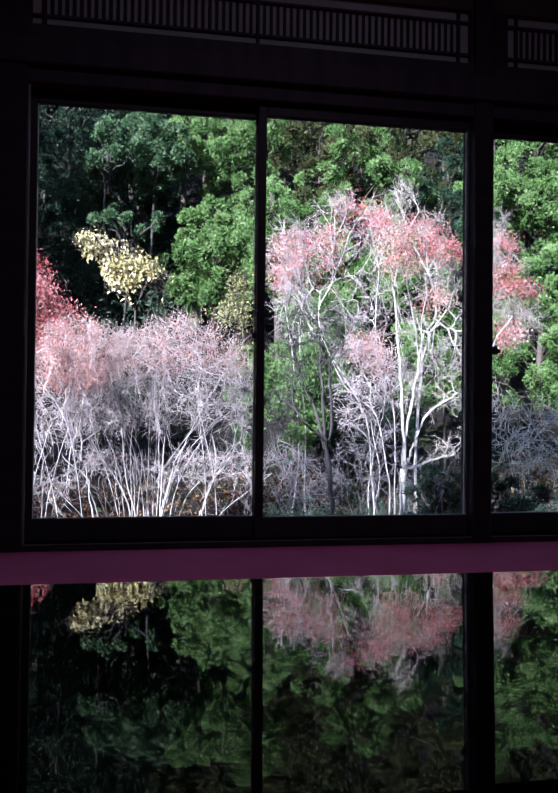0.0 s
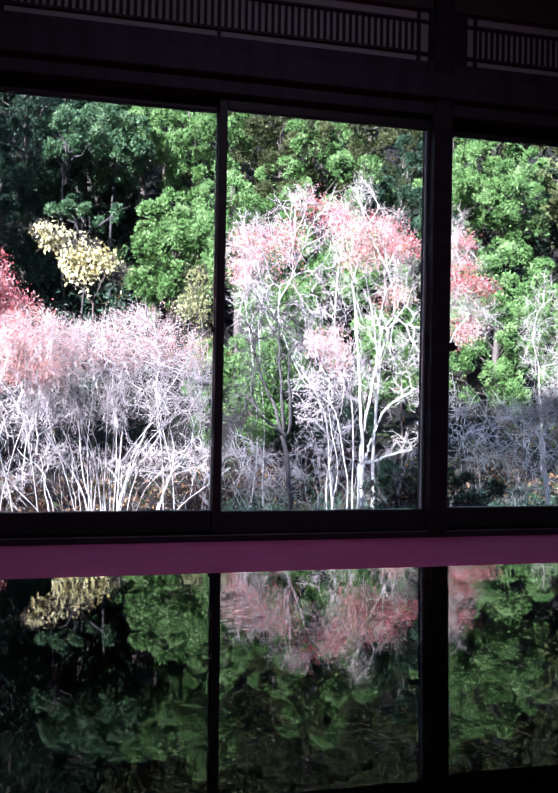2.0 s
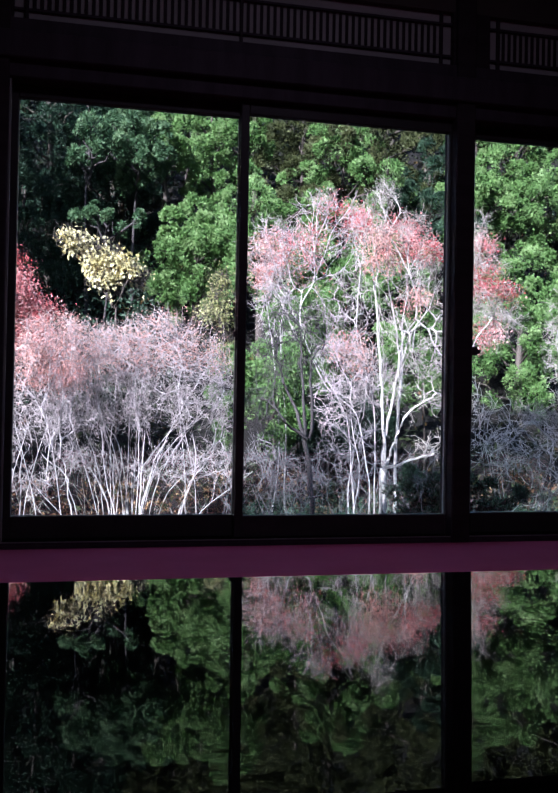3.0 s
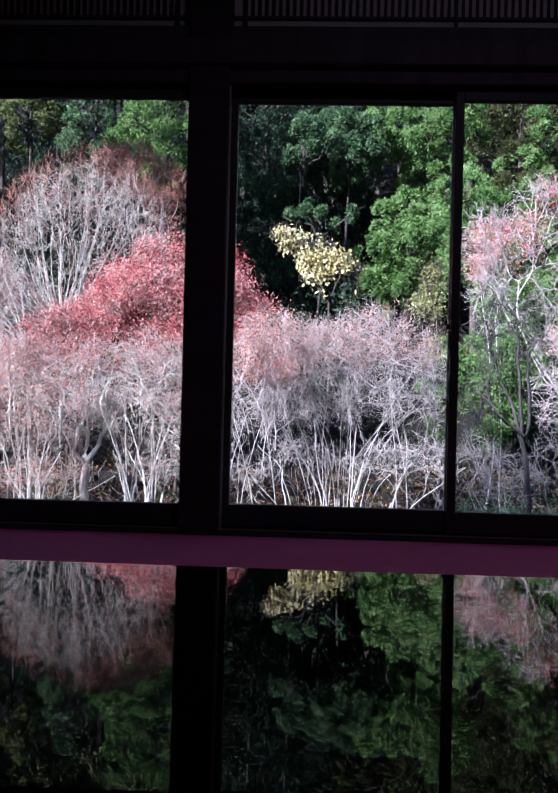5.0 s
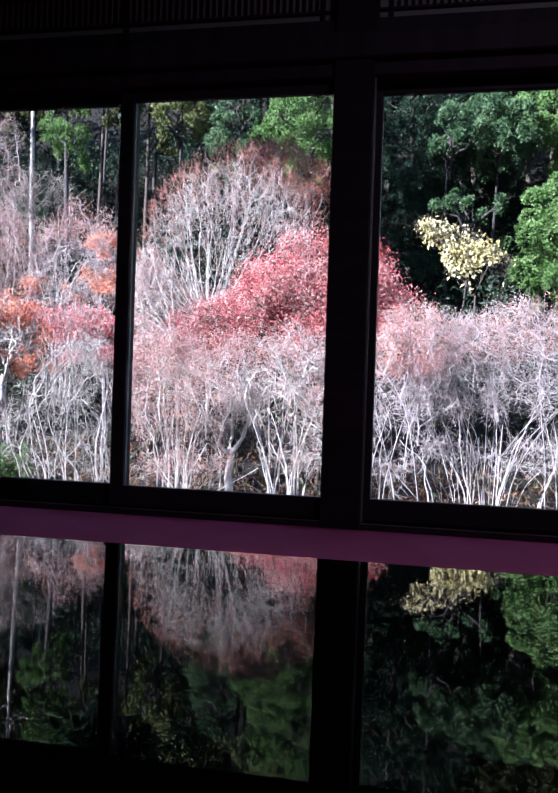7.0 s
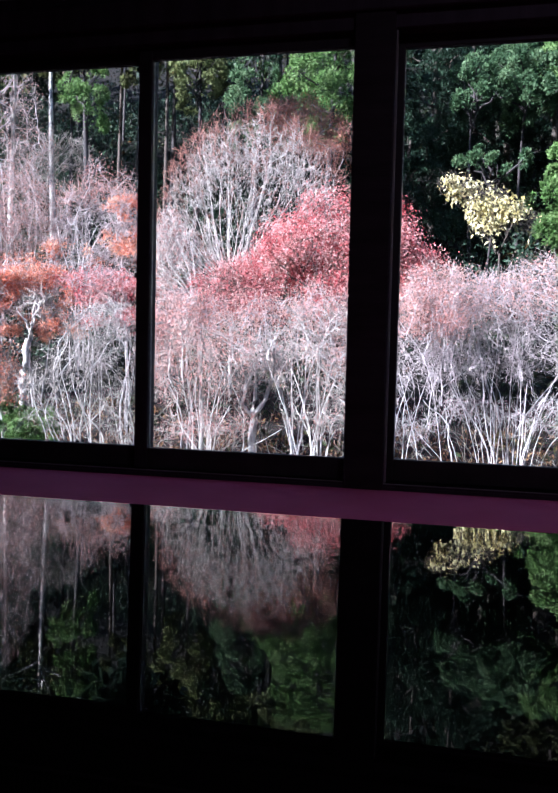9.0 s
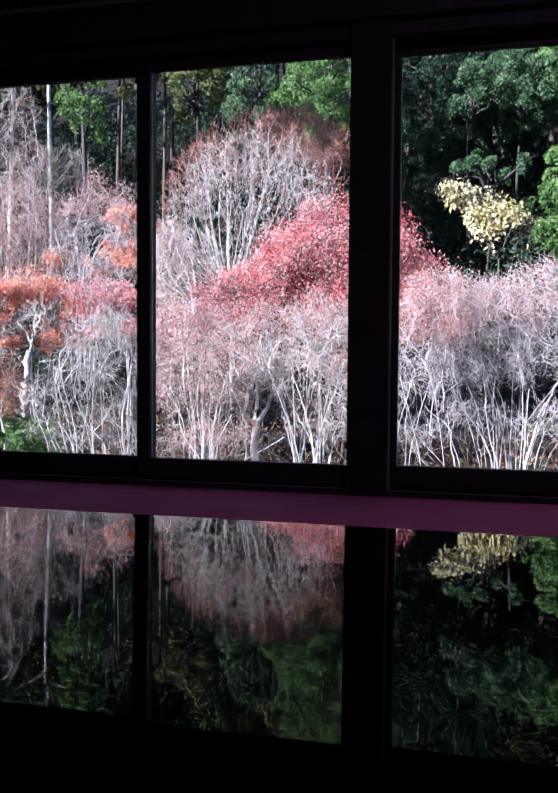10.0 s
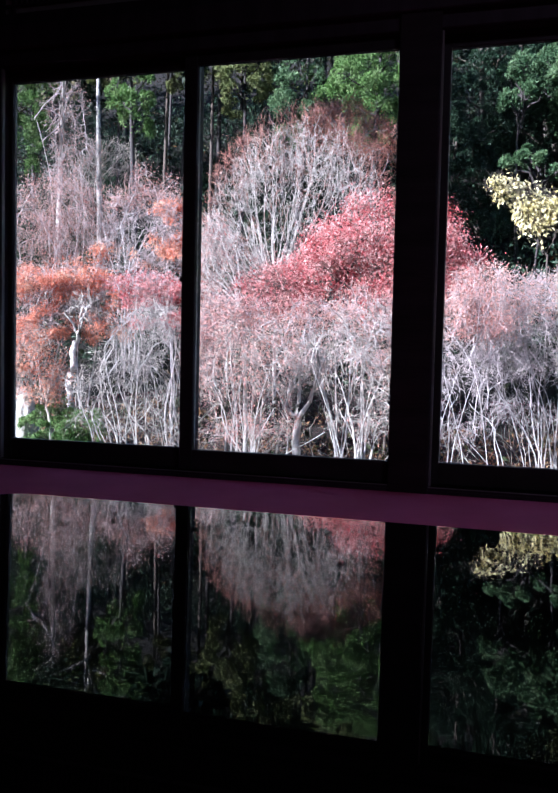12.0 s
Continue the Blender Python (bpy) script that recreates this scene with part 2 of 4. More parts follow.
part("upper_wall", box(WEST, EAST, 2.93, 3.01, RAN1, CEIL), plaster, wall_n)
part("sill_beam", box(WEST, EAST, 2.93, 3.02, -0.16, 0.012, 0.003), dark_wood_flat, wall_n)
part("side_panel", box(WEST, gx(-0.736), 2.93, 3.01, 0.012, RAN0 - 0.27), plaster, wall_n)
part("side_panel", box(gx(1.0394), EAST, 2.93, 3.01, 0.012, RAN0 - 0.27), plaster, wall_n)


def sash(parent, x0, x1, y, left, right, latch=None):
    """One sliding sash of glass: outer edges x0, x1, stile widths left and right."""
    ob = hub("sliding_sash")
    ob.parent = parent
    y0, y1 = y - 0.016, y + 0.016
    part("stile", box(x0, x0 + left, y0, y1, 0.0224, G1 + 0.043, 0.003), sash_metal, ob)
    part("stile", box(x1 - right, x1, y0, y1, 0.0224, G1 + 0.043, 0.003), sash_metal, ob)
    part("bottom_rail", box(x0 + left, x1 - right, y0, y1, 0.0224, G0, 0.003), sash_metal, ob)
    part("top_rail", box(x0 + left, x1 - right, y0, y1, G1, G1 + 0.043, 0.003), sash_metal, ob)
    p = part("pane", box(x0 + left - 0.004, x1 - right + 0.004, y - 0.003, y + 0.003, G0 - 0.004, G1 + 0.004), glass, ob, "clear window glass")
    p.visible_shadow = False
    for x in (x0 + left, x1 - right - 0.0015):  # outside the glass; pale strips stand in for the daylit sides of the stiles
        part("lit_stile_strip", box(x, x + 0.0015, y + 0.0035, y1, G0, G1), bright_metal, ob, "thin pale metal strip for the daylit side of the stile")
    if latch is not None:
        bm = box(latch - 0.010, latch + 0.012, y0 - 0.016, y0 + 0.002, 0.722, 0.768, 0.004)
        bmesh.ops.create_cube(bm, size=1, matrix=Matrix.LocRotScale((latch - 0.012, y0 - 0.012, 0.747), None, (0.016, 0.014, 0.02)))
        part("latch", bm, sash_metal, ob, "small dark sash latch")
    return ob


def window(name, left, right, panes, label):
    """A bay of two sliding sashes in a dark frame; panes: glass edges from left to right."""
    w = tagged(hub(name), label, "window", kind="structure")
    a, b, c, d = (gx(s) for s in panes)
    x0, x1 = gx(left), gx(right)
    mid = (c - b)
    sash(w, x0 + 0.0005, b + mid, 2.998, a - x0 - 0.0005, mid, b + 0.006)
    sash(w, c - mid, x1 - 0.002, 2.962, mid, x1 - 0.002 - d)
    part("track", box(x0, x1, 2.912, 3.015, 0.012, 0.022, 0.001), matt_black, w)
    part("sill_face", box(x0, x1, 2.905, 2.9285, 0.0, 0.0118), dark_wood_flat, w)
    part("sill_lip", box(x0, x1, 2.9065, 2.9117, 0.0122, 0.0203), dark_wood_flat, w)
    part("track_lip", box(x0, x1, 2.908, 2.9115, 0.0205, 0.0235), bright_metal, w, "dull metal track lip")
    part("head_track", box(x0, x1, 2.935, 3.015, G1 + 0.0435, G1 + 0.0448), sash_metal, w)
    part("jamb_strip", box(x0 + 0.0005, x0 + 0.006, 2.925, 2.944, 0.024, G1 + 0.04), bright_metal, w, "thin pale metal jamb strip")
    return w


window("window_1", -0.695, -0.157, (-0.6900, -0.4315, -0.4134, -0.1593), "two dark sliding glass sashes facing an autumn hillside")
window("window_2", -0.1095, 0.4315, (-0.1008, 0.1589, 0.1692, 0.4294), "two dark sliding glass sashes facing an autumn hillside")
window_c = window("window_3", 0.4561, 0.9994, (0.4693, 0.7187, 0.7299, 0.990), "two dark sliding glass sashes partly behind a black case")
bm = box(gx(0.4693) - 0.012, gx(0.4693) + 0.013, 2.962, 2.983, 0.700, 0.732, 0.004)
bmesh.ops.create_cube(bm, size=1, matrix=Matrix.LocRotScale((gx(0.4693) + 0.014, 2.968, 0.713), None, (0.014, 0.012, 0.016)))
part("latch", bm, sash_metal, window_c, "small dark sash latch")


def transom(s0, s1, mids):
    """A latticed transom over a bay: pale paper behind dark bars."""
    ob = tagged(hub("transom_lattice", gx((s0 + s1) / 2), 2.93, RAN0), "dark timber transom lattice over dim aged paper", "transom", "transoms over the windows")
    cx = gx((s0 + s1) / 2)
    x0, x1, h = gx(s0) - cx, gx(s1) - cx, RAN1 - RAN0
    part("paper_panel", box(x0, x1, 0.024, 0.034, 0.0, h), paper, ob, "dim aged white paper")
    ends = [x0 + 0.042, *[gx(m) - cx for m in mids], x1 - 0.042]
    for z in (0.042, h - 0.042):
        part("rail", box(x0, x1, 0.011, 0.0225, z - 0.0045, z + 0.0045, 0.001), dark_wood_flat, ob)
    for x in ends:
        part("upright", box(x - 0.0055, x + 0.0055, 0.008, 0.0235, 0.0, h, 0.001), dark_wood, ob)
    first = None
    for a, b in zip(ends, ends[1:]):
        n = round((b - a) / 0.0243)
        for i in range(1, n):
            x = a + (b - a) * i / n
            if first is None:
                first = part("bar", box(-0.0052, 0.0052, 0.0165, 0.0228, 0.05, h - 0.05), dark_wood, ob)
                first.location.x = x
            else:
                c = new("bar", first.data)
                c.parent, c.location.x = ob, x
    return ob


transom(-0.695, -0.1603, [-0.426])
transom(-0.1071, 0.4281, [0.1564])
transom(0.478, 0.9957, [0.7373])
for a, b in ((-0.1603, -0.157), (-0.1095, -0.1071), (0.4281, 0.4315), (0.4561, 0.478), (0.9957, 0.9994)):
    part("filler", box(gx(a), gx(b), 2.925, 2.975, RAN0, RAN1), dark_wood, wall_n)

# ---- the low table, whose lacquered top mirrors the windows ----
TILT = 1.21  # the top falls slightly towards the window, tilted to fit the camera's view
EDGE_Y, T_W, T_E, T_S = 0.582, -0.4036, 0.838, -0.42
edge_z = EYE - 0.2024 * EDGE_Y
table = tagged(hub("low_table", (T_W + T_E) / 2, EDGE_Y, 0), "low black lacquered table with a mirror-bright top", "table")


def slab(x0, x1, y0, y1, z0, z1, r, seg=8):
    bm = bmesh.new()
    ring = []
    for cx, cy, a0 in ((x1 - r, y1 - r, 0), (x0 + r, y1 - r, 90), (x0 + r, y0 + r, 180), (x1 - r, y0 + r, 270)):
        for i in range(seg + 1):
            a = radians(a0 + 90 * i / seg)
            ring.append((cx + r * math.cos(a), cy + r * math.sin(a)))
    f = bm.faces.new([bm.verts.new((x, y, z1)) for x, y in ring])
    out = bmesh.ops.extrude_face_region(bm, geom=[f])
    bmesh.ops.translate(bm, verts=[v for v in out["geom"] if isinstance(v, bmesh.types.BMVert)], vec=(0, 0, z0 - z1))
    bmesh.ops.recalc_face_normals(bm, faces=bm.faces[:])
    bmesh.ops.bevel(bm, geom=[e for e in bm.edges if abs(e.verts[0].co.z - z1) < 1e-6 and abs(e.verts[1].co.z - z1) < 1e-6], offset=0.003, segments=2, affect="EDGES", profile=0.5)
    return bm


half = (T_E - T_W) / 2
top = part("tabletop", slab(-half, half, T_S - EDGE_Y, 0, -0.030, 0, 0.034), lacquer, table, "mirror-bright black lacquer top")
top.matrix_local = pose(0, 0, edge_z, -TILT)
for sx in (-1, 1):
    for y in (-0.06, T_S - EDGE_Y + 0.06):
        part("leg", box(sx * (half - 0.07) - 0.03, sx * (half - 0.07) + 0.03, y - 0.03, y + 0.03, 0, edge_z - y * math.tan(radians(TILT)) - 0.034, 0.004), dark_wood, table)
part("apron", box(-half + 0.08, half - 0.08, -0.075, -0.055, edge_z - 0.09, edge_z - 0.033, 0.002), dark_wood_flat, table)

# ---- a black upright case by the last window ----
case = tagged(hub("upright_case", 1.835, 2.785, 0), "tall black upright case standing on the carpet", "case")
part("body", box(0, 0.52, 0, 0.07, 0.012, 1.276, 0.006, 2), black_case, case)
part("plinth", box(0.012, 0.508, 0.008, 0.062, 0, 0.0125), black_case, case)
part("edge_strip", box(0.062, 0.070, -0.003, 0.002, 0.633, 0.951), bright_metal, case, "narrow pale metal strip")

# ---- a dim coloured lamp on the ceiling above the viewer, which tints the carpet and the lattice paper ----
lamp = tagged(hub("ceiling_lamp", 0.6, 1.25, CEIL), "round ceiling lamp with a dim rosy glow", "lamp")
bm = bmesh.new()
bmesh.ops.create_cone(bm, cap_ends=True, segments=32, radius1=0.24, radius2=0.26, depth=0.03, matrix=Matrix.Translation((0, 0, -0.016)))
part("base", bm, dark_wood, lamp)
bm = bmesh.new()
bmesh.ops.create_uvsphere(bm, u_segments=32, v_segments=12, radius=0.22, matrix=Matrix.Translation((0, 0, -0.032)) @ Matrix.Diagonal((1, 1, 0.35, 1)))
glow, _, _, glow_b = shader("glowing lamp cover", 0.5)
glow_b.inputs["Base Color"].default_value = (0.8, 0.6, 0.75, 1)
glow_b.inputs["Emission Color"].default_value, glow_b.inputs["Emission Strength"].default_value = (1.0, 0.7, 0.85, 1), 0.2
part("cover", bm, glow, lamp, "glowing frosted cover")
bulb = new("ceiling_lamp_light", bpy.data.lights.new("ceiling_lamp_light", "AREA"))
bulb.data.shape, bulb.data.size, bulb.data.energy, bulb.data.color = "DISK", 0.4, 0.95, (1.0, 0.78, 0.95)
bulb.location = (0.6, 1.25, CEIL - 0.13)

# ---- the house round the room ----
house = tagged(hub("house_shell", 0, 0, -0.5), "plain dark timber house shell with a tiled roof", "house", kind="structure")
part("outer_wall", box(WEST - 0.35, WEST - 0.155, SOUTH - 0.35, 3.02, 0, 3.3), outer_wall, house)
part("outer_wall", box(EAST + 0.155, EAST + 0.35, SOUTH - 0.35, 3.02, 0, 3.3), outer_wall, house)
part("outer_wall", box(WEST - 0.154, EAST + 0.154, SOUTH - 0.35, SOUTH - 0.155, 0, 3.3), outer_wall, house)
part("footing", box(WEST, EAST, 2.75, 3.0, 0, 0.335), stone, house)
bm = bmesh.new()
sec = [(-5.0, 3.05), (-0.1, 5.2), (4.2, 3.22), (4.2, 3.34), (-0.1, 5.36), (-5.0, 3.19)]
va, vb = [bm.verts.new((WEST - 1, y, z)) for y, z in sec], [bm.verts.new((EAST + 1, y, z)) for y, z in sec]
bm.faces.new(va), bm.faces.new(vb[::-1])
for i in range(6):
    bm.faces.new((va[i], va[i - 1], vb[i - 1], vb[i]))
bmesh.ops.recalc_face_normals(bm, faces=bm.faces[:])
part("roof", bm, roof_tile, house)


# ---- the ground: a shallow valley, then a steep wooded slope ----
def smooth(a, b, x):
    t = min(1, max(0, (x - a) / (b - a)))
    return t * t * (3 - 2 * t)


SUN_X, SUN_Y, SHADE = math.sin(radians(SUN_LEFT)), math.cos(radians(SUN_LEFT)), -0.2


def ground(x, y):
    z = -0.5 - 2.6 * smooth(4.5, 17, y)
    if y > 21:
        z += 0.74 * ((y - 21) ** 2 / 20 if y < 31 else (min(y, 110) - 26)) * 1.0
    v, w = -(x * SUN_X + y * SUN_Y), x * SUN_Y - y * SUN_X  # towards the sun, and across
    if v > 25:  # unseen hill added behind the house to keep the eastern valley floor in shade
        e = (w + 19 * SUN_X) / SUN_Y  # how far east its shadow falls on the valley floor
        # the dip in its crest lets sun reach the white forked trunk
        crest = SHADE - 1.4 * smooth(4.2, 5.6, e) + 4.0 * smooth(6.3, 9.0, e) - 40 * smooth(3.0, -3.0, e) + (110 + 19 * SUN_Y + SUN_X * e) * math.tan(radians(SUN_UP))
        z += crest * min(1, (v - 25) / 85)
    if y > 4.5:
        z += smooth(4.5, 12, y) * 0.35 * noise.noise((x * 0.16, y * 0.16, 0.3)) + smooth(24, 60, y) * 2.0 * noise.noise((x * 0.035, y * 0.035, 4.1))
    return z


def sheet():
    xs = sorted({*[i * 1.5 for i in range(-40, 41)], *range(-150, -60, 3), *[s * v for s in (-1, 1) for v in (70, 85, 100, 120, 160, 220, 400, 900)]})
    ys = sorted({*[i * 1.25 for i in range(-4, 64)], -1200, -500, -200, *range(-150, -6, 3), 85, 92, 100, 108, 118, 140, 200, 400, 1200})
    verts = np.array([(x, y, ground(x, y)) for y in ys for x in xs])
    n = len(xs)
    faces = np.array([(j * n + i, j * n + i + 1, (j + 1) * n + i + 1, (j + 1) * n + i) for j in range(len(ys) - 1) for i in range(n - 1)])
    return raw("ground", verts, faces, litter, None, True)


tagged(sheet(), "brown leaf litter darkened for tree shade on a valley floor and a steep slope", "ground", kind="structure")


# ---- growing trees ----
def unit(v):
    return v / np.maximum(np.linalg.norm(v, axis=-1, keepdims=True), 1e-9)


def limbs(rng, start, way, length, r0, r1, steps, wiggle, lift):
    """Grow many limbs at once. Returns points (B, steps + 1, 3) and radii (B, steps + 1)."""
    n = len(start)
    pts, d = [start], unit(way)
    for i in range(steps):
        d = unit(d + wiggle * rng.normal(size=(n, 3)) + np.array((0, 0, lift)))
        pts.append(pts[-1] + d * (length / steps)[:, None])
    t = np.linspace(0, 1, steps + 1)
    rad = np.asarray(r0)[..., None] * (1 - t) + np.asarray(r1)[..., None] * t
    return np.stack(pts, 1), np.broadcast_to(rad, (n, steps + 1))


def sprout(rng, pts, rad, length, per, t0, angle, ratio, thin):
    """Where the next order of limbs leaves its parents: starts, ways, lengths, radii."""
    b, k = pts.shape[0], pts.shape[1] - 1
    who = np.repeat(np.arange(b), per)
    t = t0 + (0.99 - t0) * (np.tile(np.arange(per), b) + rng.random(b * per)) / per
    f = t * k
    i = np.minimum(f.astype(int), k - 1)
    w = (f - i)[:, None]
    p = pts[who, i] * (1 - w) + pts[who, i + 1] * w
    tan = unit(pts[who, i + 1] - pts[who, i])
    side = unit(np.cross(tan, rng.normal(size=tan.shape)))
    a = np.radians(angle * (0.7 + 0.6 * rng.random(len(who))))[:, None]
    way = tan * np.cos(a) + side * np.sin(a)
    r = (rad[who, i] * (1 - w[:, 0]) + rad[who, i + 1] * w[:, 0]) * thin
    return p, way, length[who] * ratio * (1.15 - 0.55 * t) * (0.7 + 0.6 * rng.random(len(who))), r


def tubes(groups):
    """Tapered tubes round limbs. groups: (points, radii, sides)."""
    vs, fs, base = [], [], 0
    for pts, rad, sides in groups:
        b, k1 = rad.shape
        tan = unit(np.concatenate([pts[:, 1:] - pts[:, :-1], pts[:, -1:] - pts[:, -2:-1]], 1))
        ref = np.where(np.abs(tan[..., 2:]) > 0.9, np.array((1.0, 0, 0)), np.array((0, 0, 1.0)))
        u = unit(np.cross(tan, ref))
        v = np.cross(tan, u)
        a = np.arange(sides) * 2 * np.pi / sides
        ring = pts[:, :, None] + rad[:, :, None, None] * (u[:, :, None] * np.cos(a)[:, None] + v[:, :, None] * np.sin(a)[:, None])
        vs.append(ring.reshape(-1, 3))
        idx = base + np.arange(b * k1 * sides).reshape(b, k1, sides)
        nx = np.roll(idx, -1, 2)
        fs.append(np.stack([idx[:, :-1], nx[:, :-1], nx[:, 1:], idx[:, 1:]], -1).reshape(-1, 4))
        base += b * k1 * sides
    return np.concatenate(vs), np.concatenate(fs)


def blades(rng, pos, way, size, wide=0.55, face=None):
    """Folded leaves at pos that point along way and turn their upper side to face."""
    n = len(pos)
    way = unit(way)
    side = unit(np.cross(way, rng.normal(size=(n, 3)) if face is None else face))
    up = np.cross(side, way)
    s = (size * (0.6 + 0.8 * rng.random(n)))[:, None]
    w = s * wide * 0.5
    mid = pos + way * s * 0.45 + up * s * 0.10
    v = np.stack([pos, mid + side * w, pos + way * s, mid - side * w], 1).reshape(-1, 3)
    i = np.arange(n)[:, None] * 4
    return v, np.concatenate([i + np.array((0, 1, 2)), i + np.array((0, 2, 3))])


def sprigs(rng, pos, way, size, wide, face):
    """Pointed sprigs at pos along way, broadest at a third of their length."""
    n = len(pos)
    way = unit(way)
    side = unit(np.cross(way, face))
    s = (size * (0.6 + 0.8 * rng.random(n)))[:, None]
    mid = pos + way * s * 0.3
    v = np.stack([mid - side * s * wide * 0.5 - way * s * 0.2, mid + side * s * wide * 0.5, pos + way * s], 1).reshape(-1, 3)
    return v, np.arange(n * 3).reshape(-1, 3)


def branching(rng, start, way, tips, fork, wander):
    """Fork again and again from start until every tip is reached. Returns starts, ends, the ways at both, and how many tips each piece carries."""
    out, stack = [], [(start, way, np.arange(len(tips)))]
    while stack:
        p, d, ix = stack.pop()
        t, n = tips[ix], len(ix)
        v = t.mean(0) - p
        ln_ = math.sqrt(v @ v) + 1e-6
        if n == 1:
            out.append((p, t[0], d, v / ln_ + rng.normal(size=3) * 0.3, 1))
            continue
        f = fork * (0.7 + 0.6 * rng.random())
        q = p + v * f + d * (0.10 * ln_) + rng.normal(size=3) * (ln_ * wander * f)
        d1 = (q - p) / (np.linalg.norm(q - p) + 1e-6) * 0.6 + v / ln_ * 0.4 + rng.normal(size=3) * wander
        d1 /= np.linalg.norm(d1)
        out.append((p, q, d, d1, n))
        u = t - q
        u /= np.linalg.norm(u, axis=1)[:, None] + 1e-6
        u -= u.mean(0)
        axis = u.T @ (u @ rng.normal(size=3))
        order = np.argsort(u @ axis)
        cut = min(n - 1, max(1, int(n * (0.25 + 0.5 * rng.random()))))
        stack += [(q, d1, ix[order[:cut]]), (q, d1, ix[order[cut:]])]
    return [np.array(c) for c in zip(*out)]


def arcs(p0, p1, d0, d1, steps, bend=0.6):
    """Curves from p0 to p1 that leave along d0 and arrive along d1."""
    ln_ = np.linalg.norm(p1 - p0, axis=1)[:, None, None] * bend
    t = np.linspace(0, 1, steps + 1)[None, :, None]
    return (2 * t**3 - 3 * t**2 + 1) * p0[:, None] + (t**3 - 2 * t**2 + t) * ln_ * d0[:, None] + (3 * t**2 - 2 * t**3) * p1[:, None] + (t**3 - t**2) * ln_ * d1[:, None]


def lobed_tree(seed, y, lobes, stems, label, trunk=(), tips=260, twigs=3, girth=0.04, fine=0.008, fork=0.36, wander=0.14, low=-0.9, full=0.36, deep=0.85, twig_len=0.42,
               bark=None, twig=None, shell=9.0, hollow=0.0, leaf=None, leaves=0, leaf_size=0.06, spread=0.12, patchy=0.0, sprays=(), leaf_low=-9.0, droop=0.35, skirt=0.0, suckers=0, limb=0.8, fine_bark=None, side_limbs=True, layered=1.6, crooked=1.0):
    """A broadleaf tree y metres out. lobes: the crown's rounded masses (s, h, half breadth, half height), all as slopes from the eye, like the
    points (s, h) of the trunk and of the stems that part from it; sprays: (s, h, radius) where leaves still hang; shell: past this share of a lobe the twigs differ; skirt: how full the crown hangs down below its lobes; suckers: thin extra stems."""
    rng, bent = np.random.default_rng(seed), np.random.default_rng(seed + 1000)
    bark = bark or bark_pale
    s0 = trunk[0][0] if trunk else stems[0][0][0]
    if skirt:
        lobes = [*lobes, *[(a, max(b - 1.25 * e, -0.105), c * 0.92, e * skirt) for a, b, c, e in lobes]]
    gz = ground(s0 * y, y)
    ob = hub("tree", s0 * y, y, gz)

    def at(s, h, dy=0.0):
        return np.array(((s - s0) * y, dy, h * y + EYE - gz))

    size = np.array([a * b for _, _, a, b in lobes])
    who = rng.choice(len(lobes), tips, p=size / size.sum())
    d = unit(rng.normal(size=(tips, 3)))
    d[:, 2] = np.where(d[:, 2] < low, -d[:, 2], d[:, 2])
    r = hollow + (1 - hollow) * rng.random(tips) ** full
    mid = np.array([at(a, b) for a, b, _, _ in lobes])
    rad = np.array([(a * y, a * y * deep, b * y) for _, _, a, b in lobes])
    ends = mid[who] + d * r[:, None] * rad[who] + rng.normal(size=(tips, 3)) * 0.06
    stout, heads = [], []
    base = np.zeros(3)

    def pole(points, r0, r1, sides):
        pts = np.array(points)
        k = len(pts) * 4
        t = np.linspace(0, len(pts) - 1, k)
        i = np.minimum(t.astype(int), len(pts) - 2)
        tan = unit(np.gradient(pts, axis=0))
        f = (t - i)[:, None]
        gap = np.linalg.norm(pts[i + 1] - pts[i], axis=1)[:, None]
        path = (2 * f**3 - 3 * f**2 + 1) * pts[i] + (f**3 - 2 * f**2 + f) * gap * tan[i] + (3 * f**2 - 2 * f**3) * pts[i + 1] + (f**3 - f**2) * gap * tan[i + 1]
        path += rng.normal(size=path.shape) * (r0 * 0.10 + 0.006)
        crook = bent.normal(size=(2, 3)) * np.array((1, 1, 0.3)) * 0.045 * crooked
        path += crook[0] * np.sin(t * 2.6 + bent.random() * 6)[:, None] + crook[1] * np.sin(t * 5.1 + bent.random() * 6)[:, None] * 0.6
        taper = (r0 + (r1 - r0) * np.linspace(0, 1, k)) * (1 + 0.05 * rng.normal(size=k))
        return (path[None], taper[None], sides), tan[-1]

    if trunk:
        pts = [base + np.array((0, 0, -0.3))] + [at(*p) for p in trunk]
        pole_, way = pole(pts, girth * 1.25, girth, 9)
        stout.append(pole_)
        top = pts[-1]
    for i, st in enumerate(stems):
        side = rng.normal() * 0.02 * y
        if trunk:
            pts = [top] + [at(a, b, side * (k + 1) / len(st)) for k, (a, b) in enumerate(st)]
        else:
            pts = [np.array(((st[0][0] - s0) * y, side * 0.6, -0.3))] + [at(a, b, side) for a, b in st]
        if len(pts) > 1:
            pole_, way = pole(pts, girth * (limb if trunk else 1.0), girth * (0.45 * limb if trunk else 0.4), 7)
            stout.append(pole_)
            for k in range(2 if not trunk else 1, 4 * len(pts) - 2, 2):  # side limbs leave all along it
                if side_limbs and pole_[0][0, k, 2] > 0.9:
                    heads.append((pole_[0][0, k], unit(pole_[0][0, k + 1] - pole_[0][0, k])))
        heads.append((pts[-1], way))
    for i in range(suckers):
        a, b, c, e = lobes[i % len(lobes)]
        foot = stems[i % len(stems)][0][0] + rng.normal() * 0.012
        a += rng.normal() * c * 0.6
        side = rng.normal() * 0.03 * y
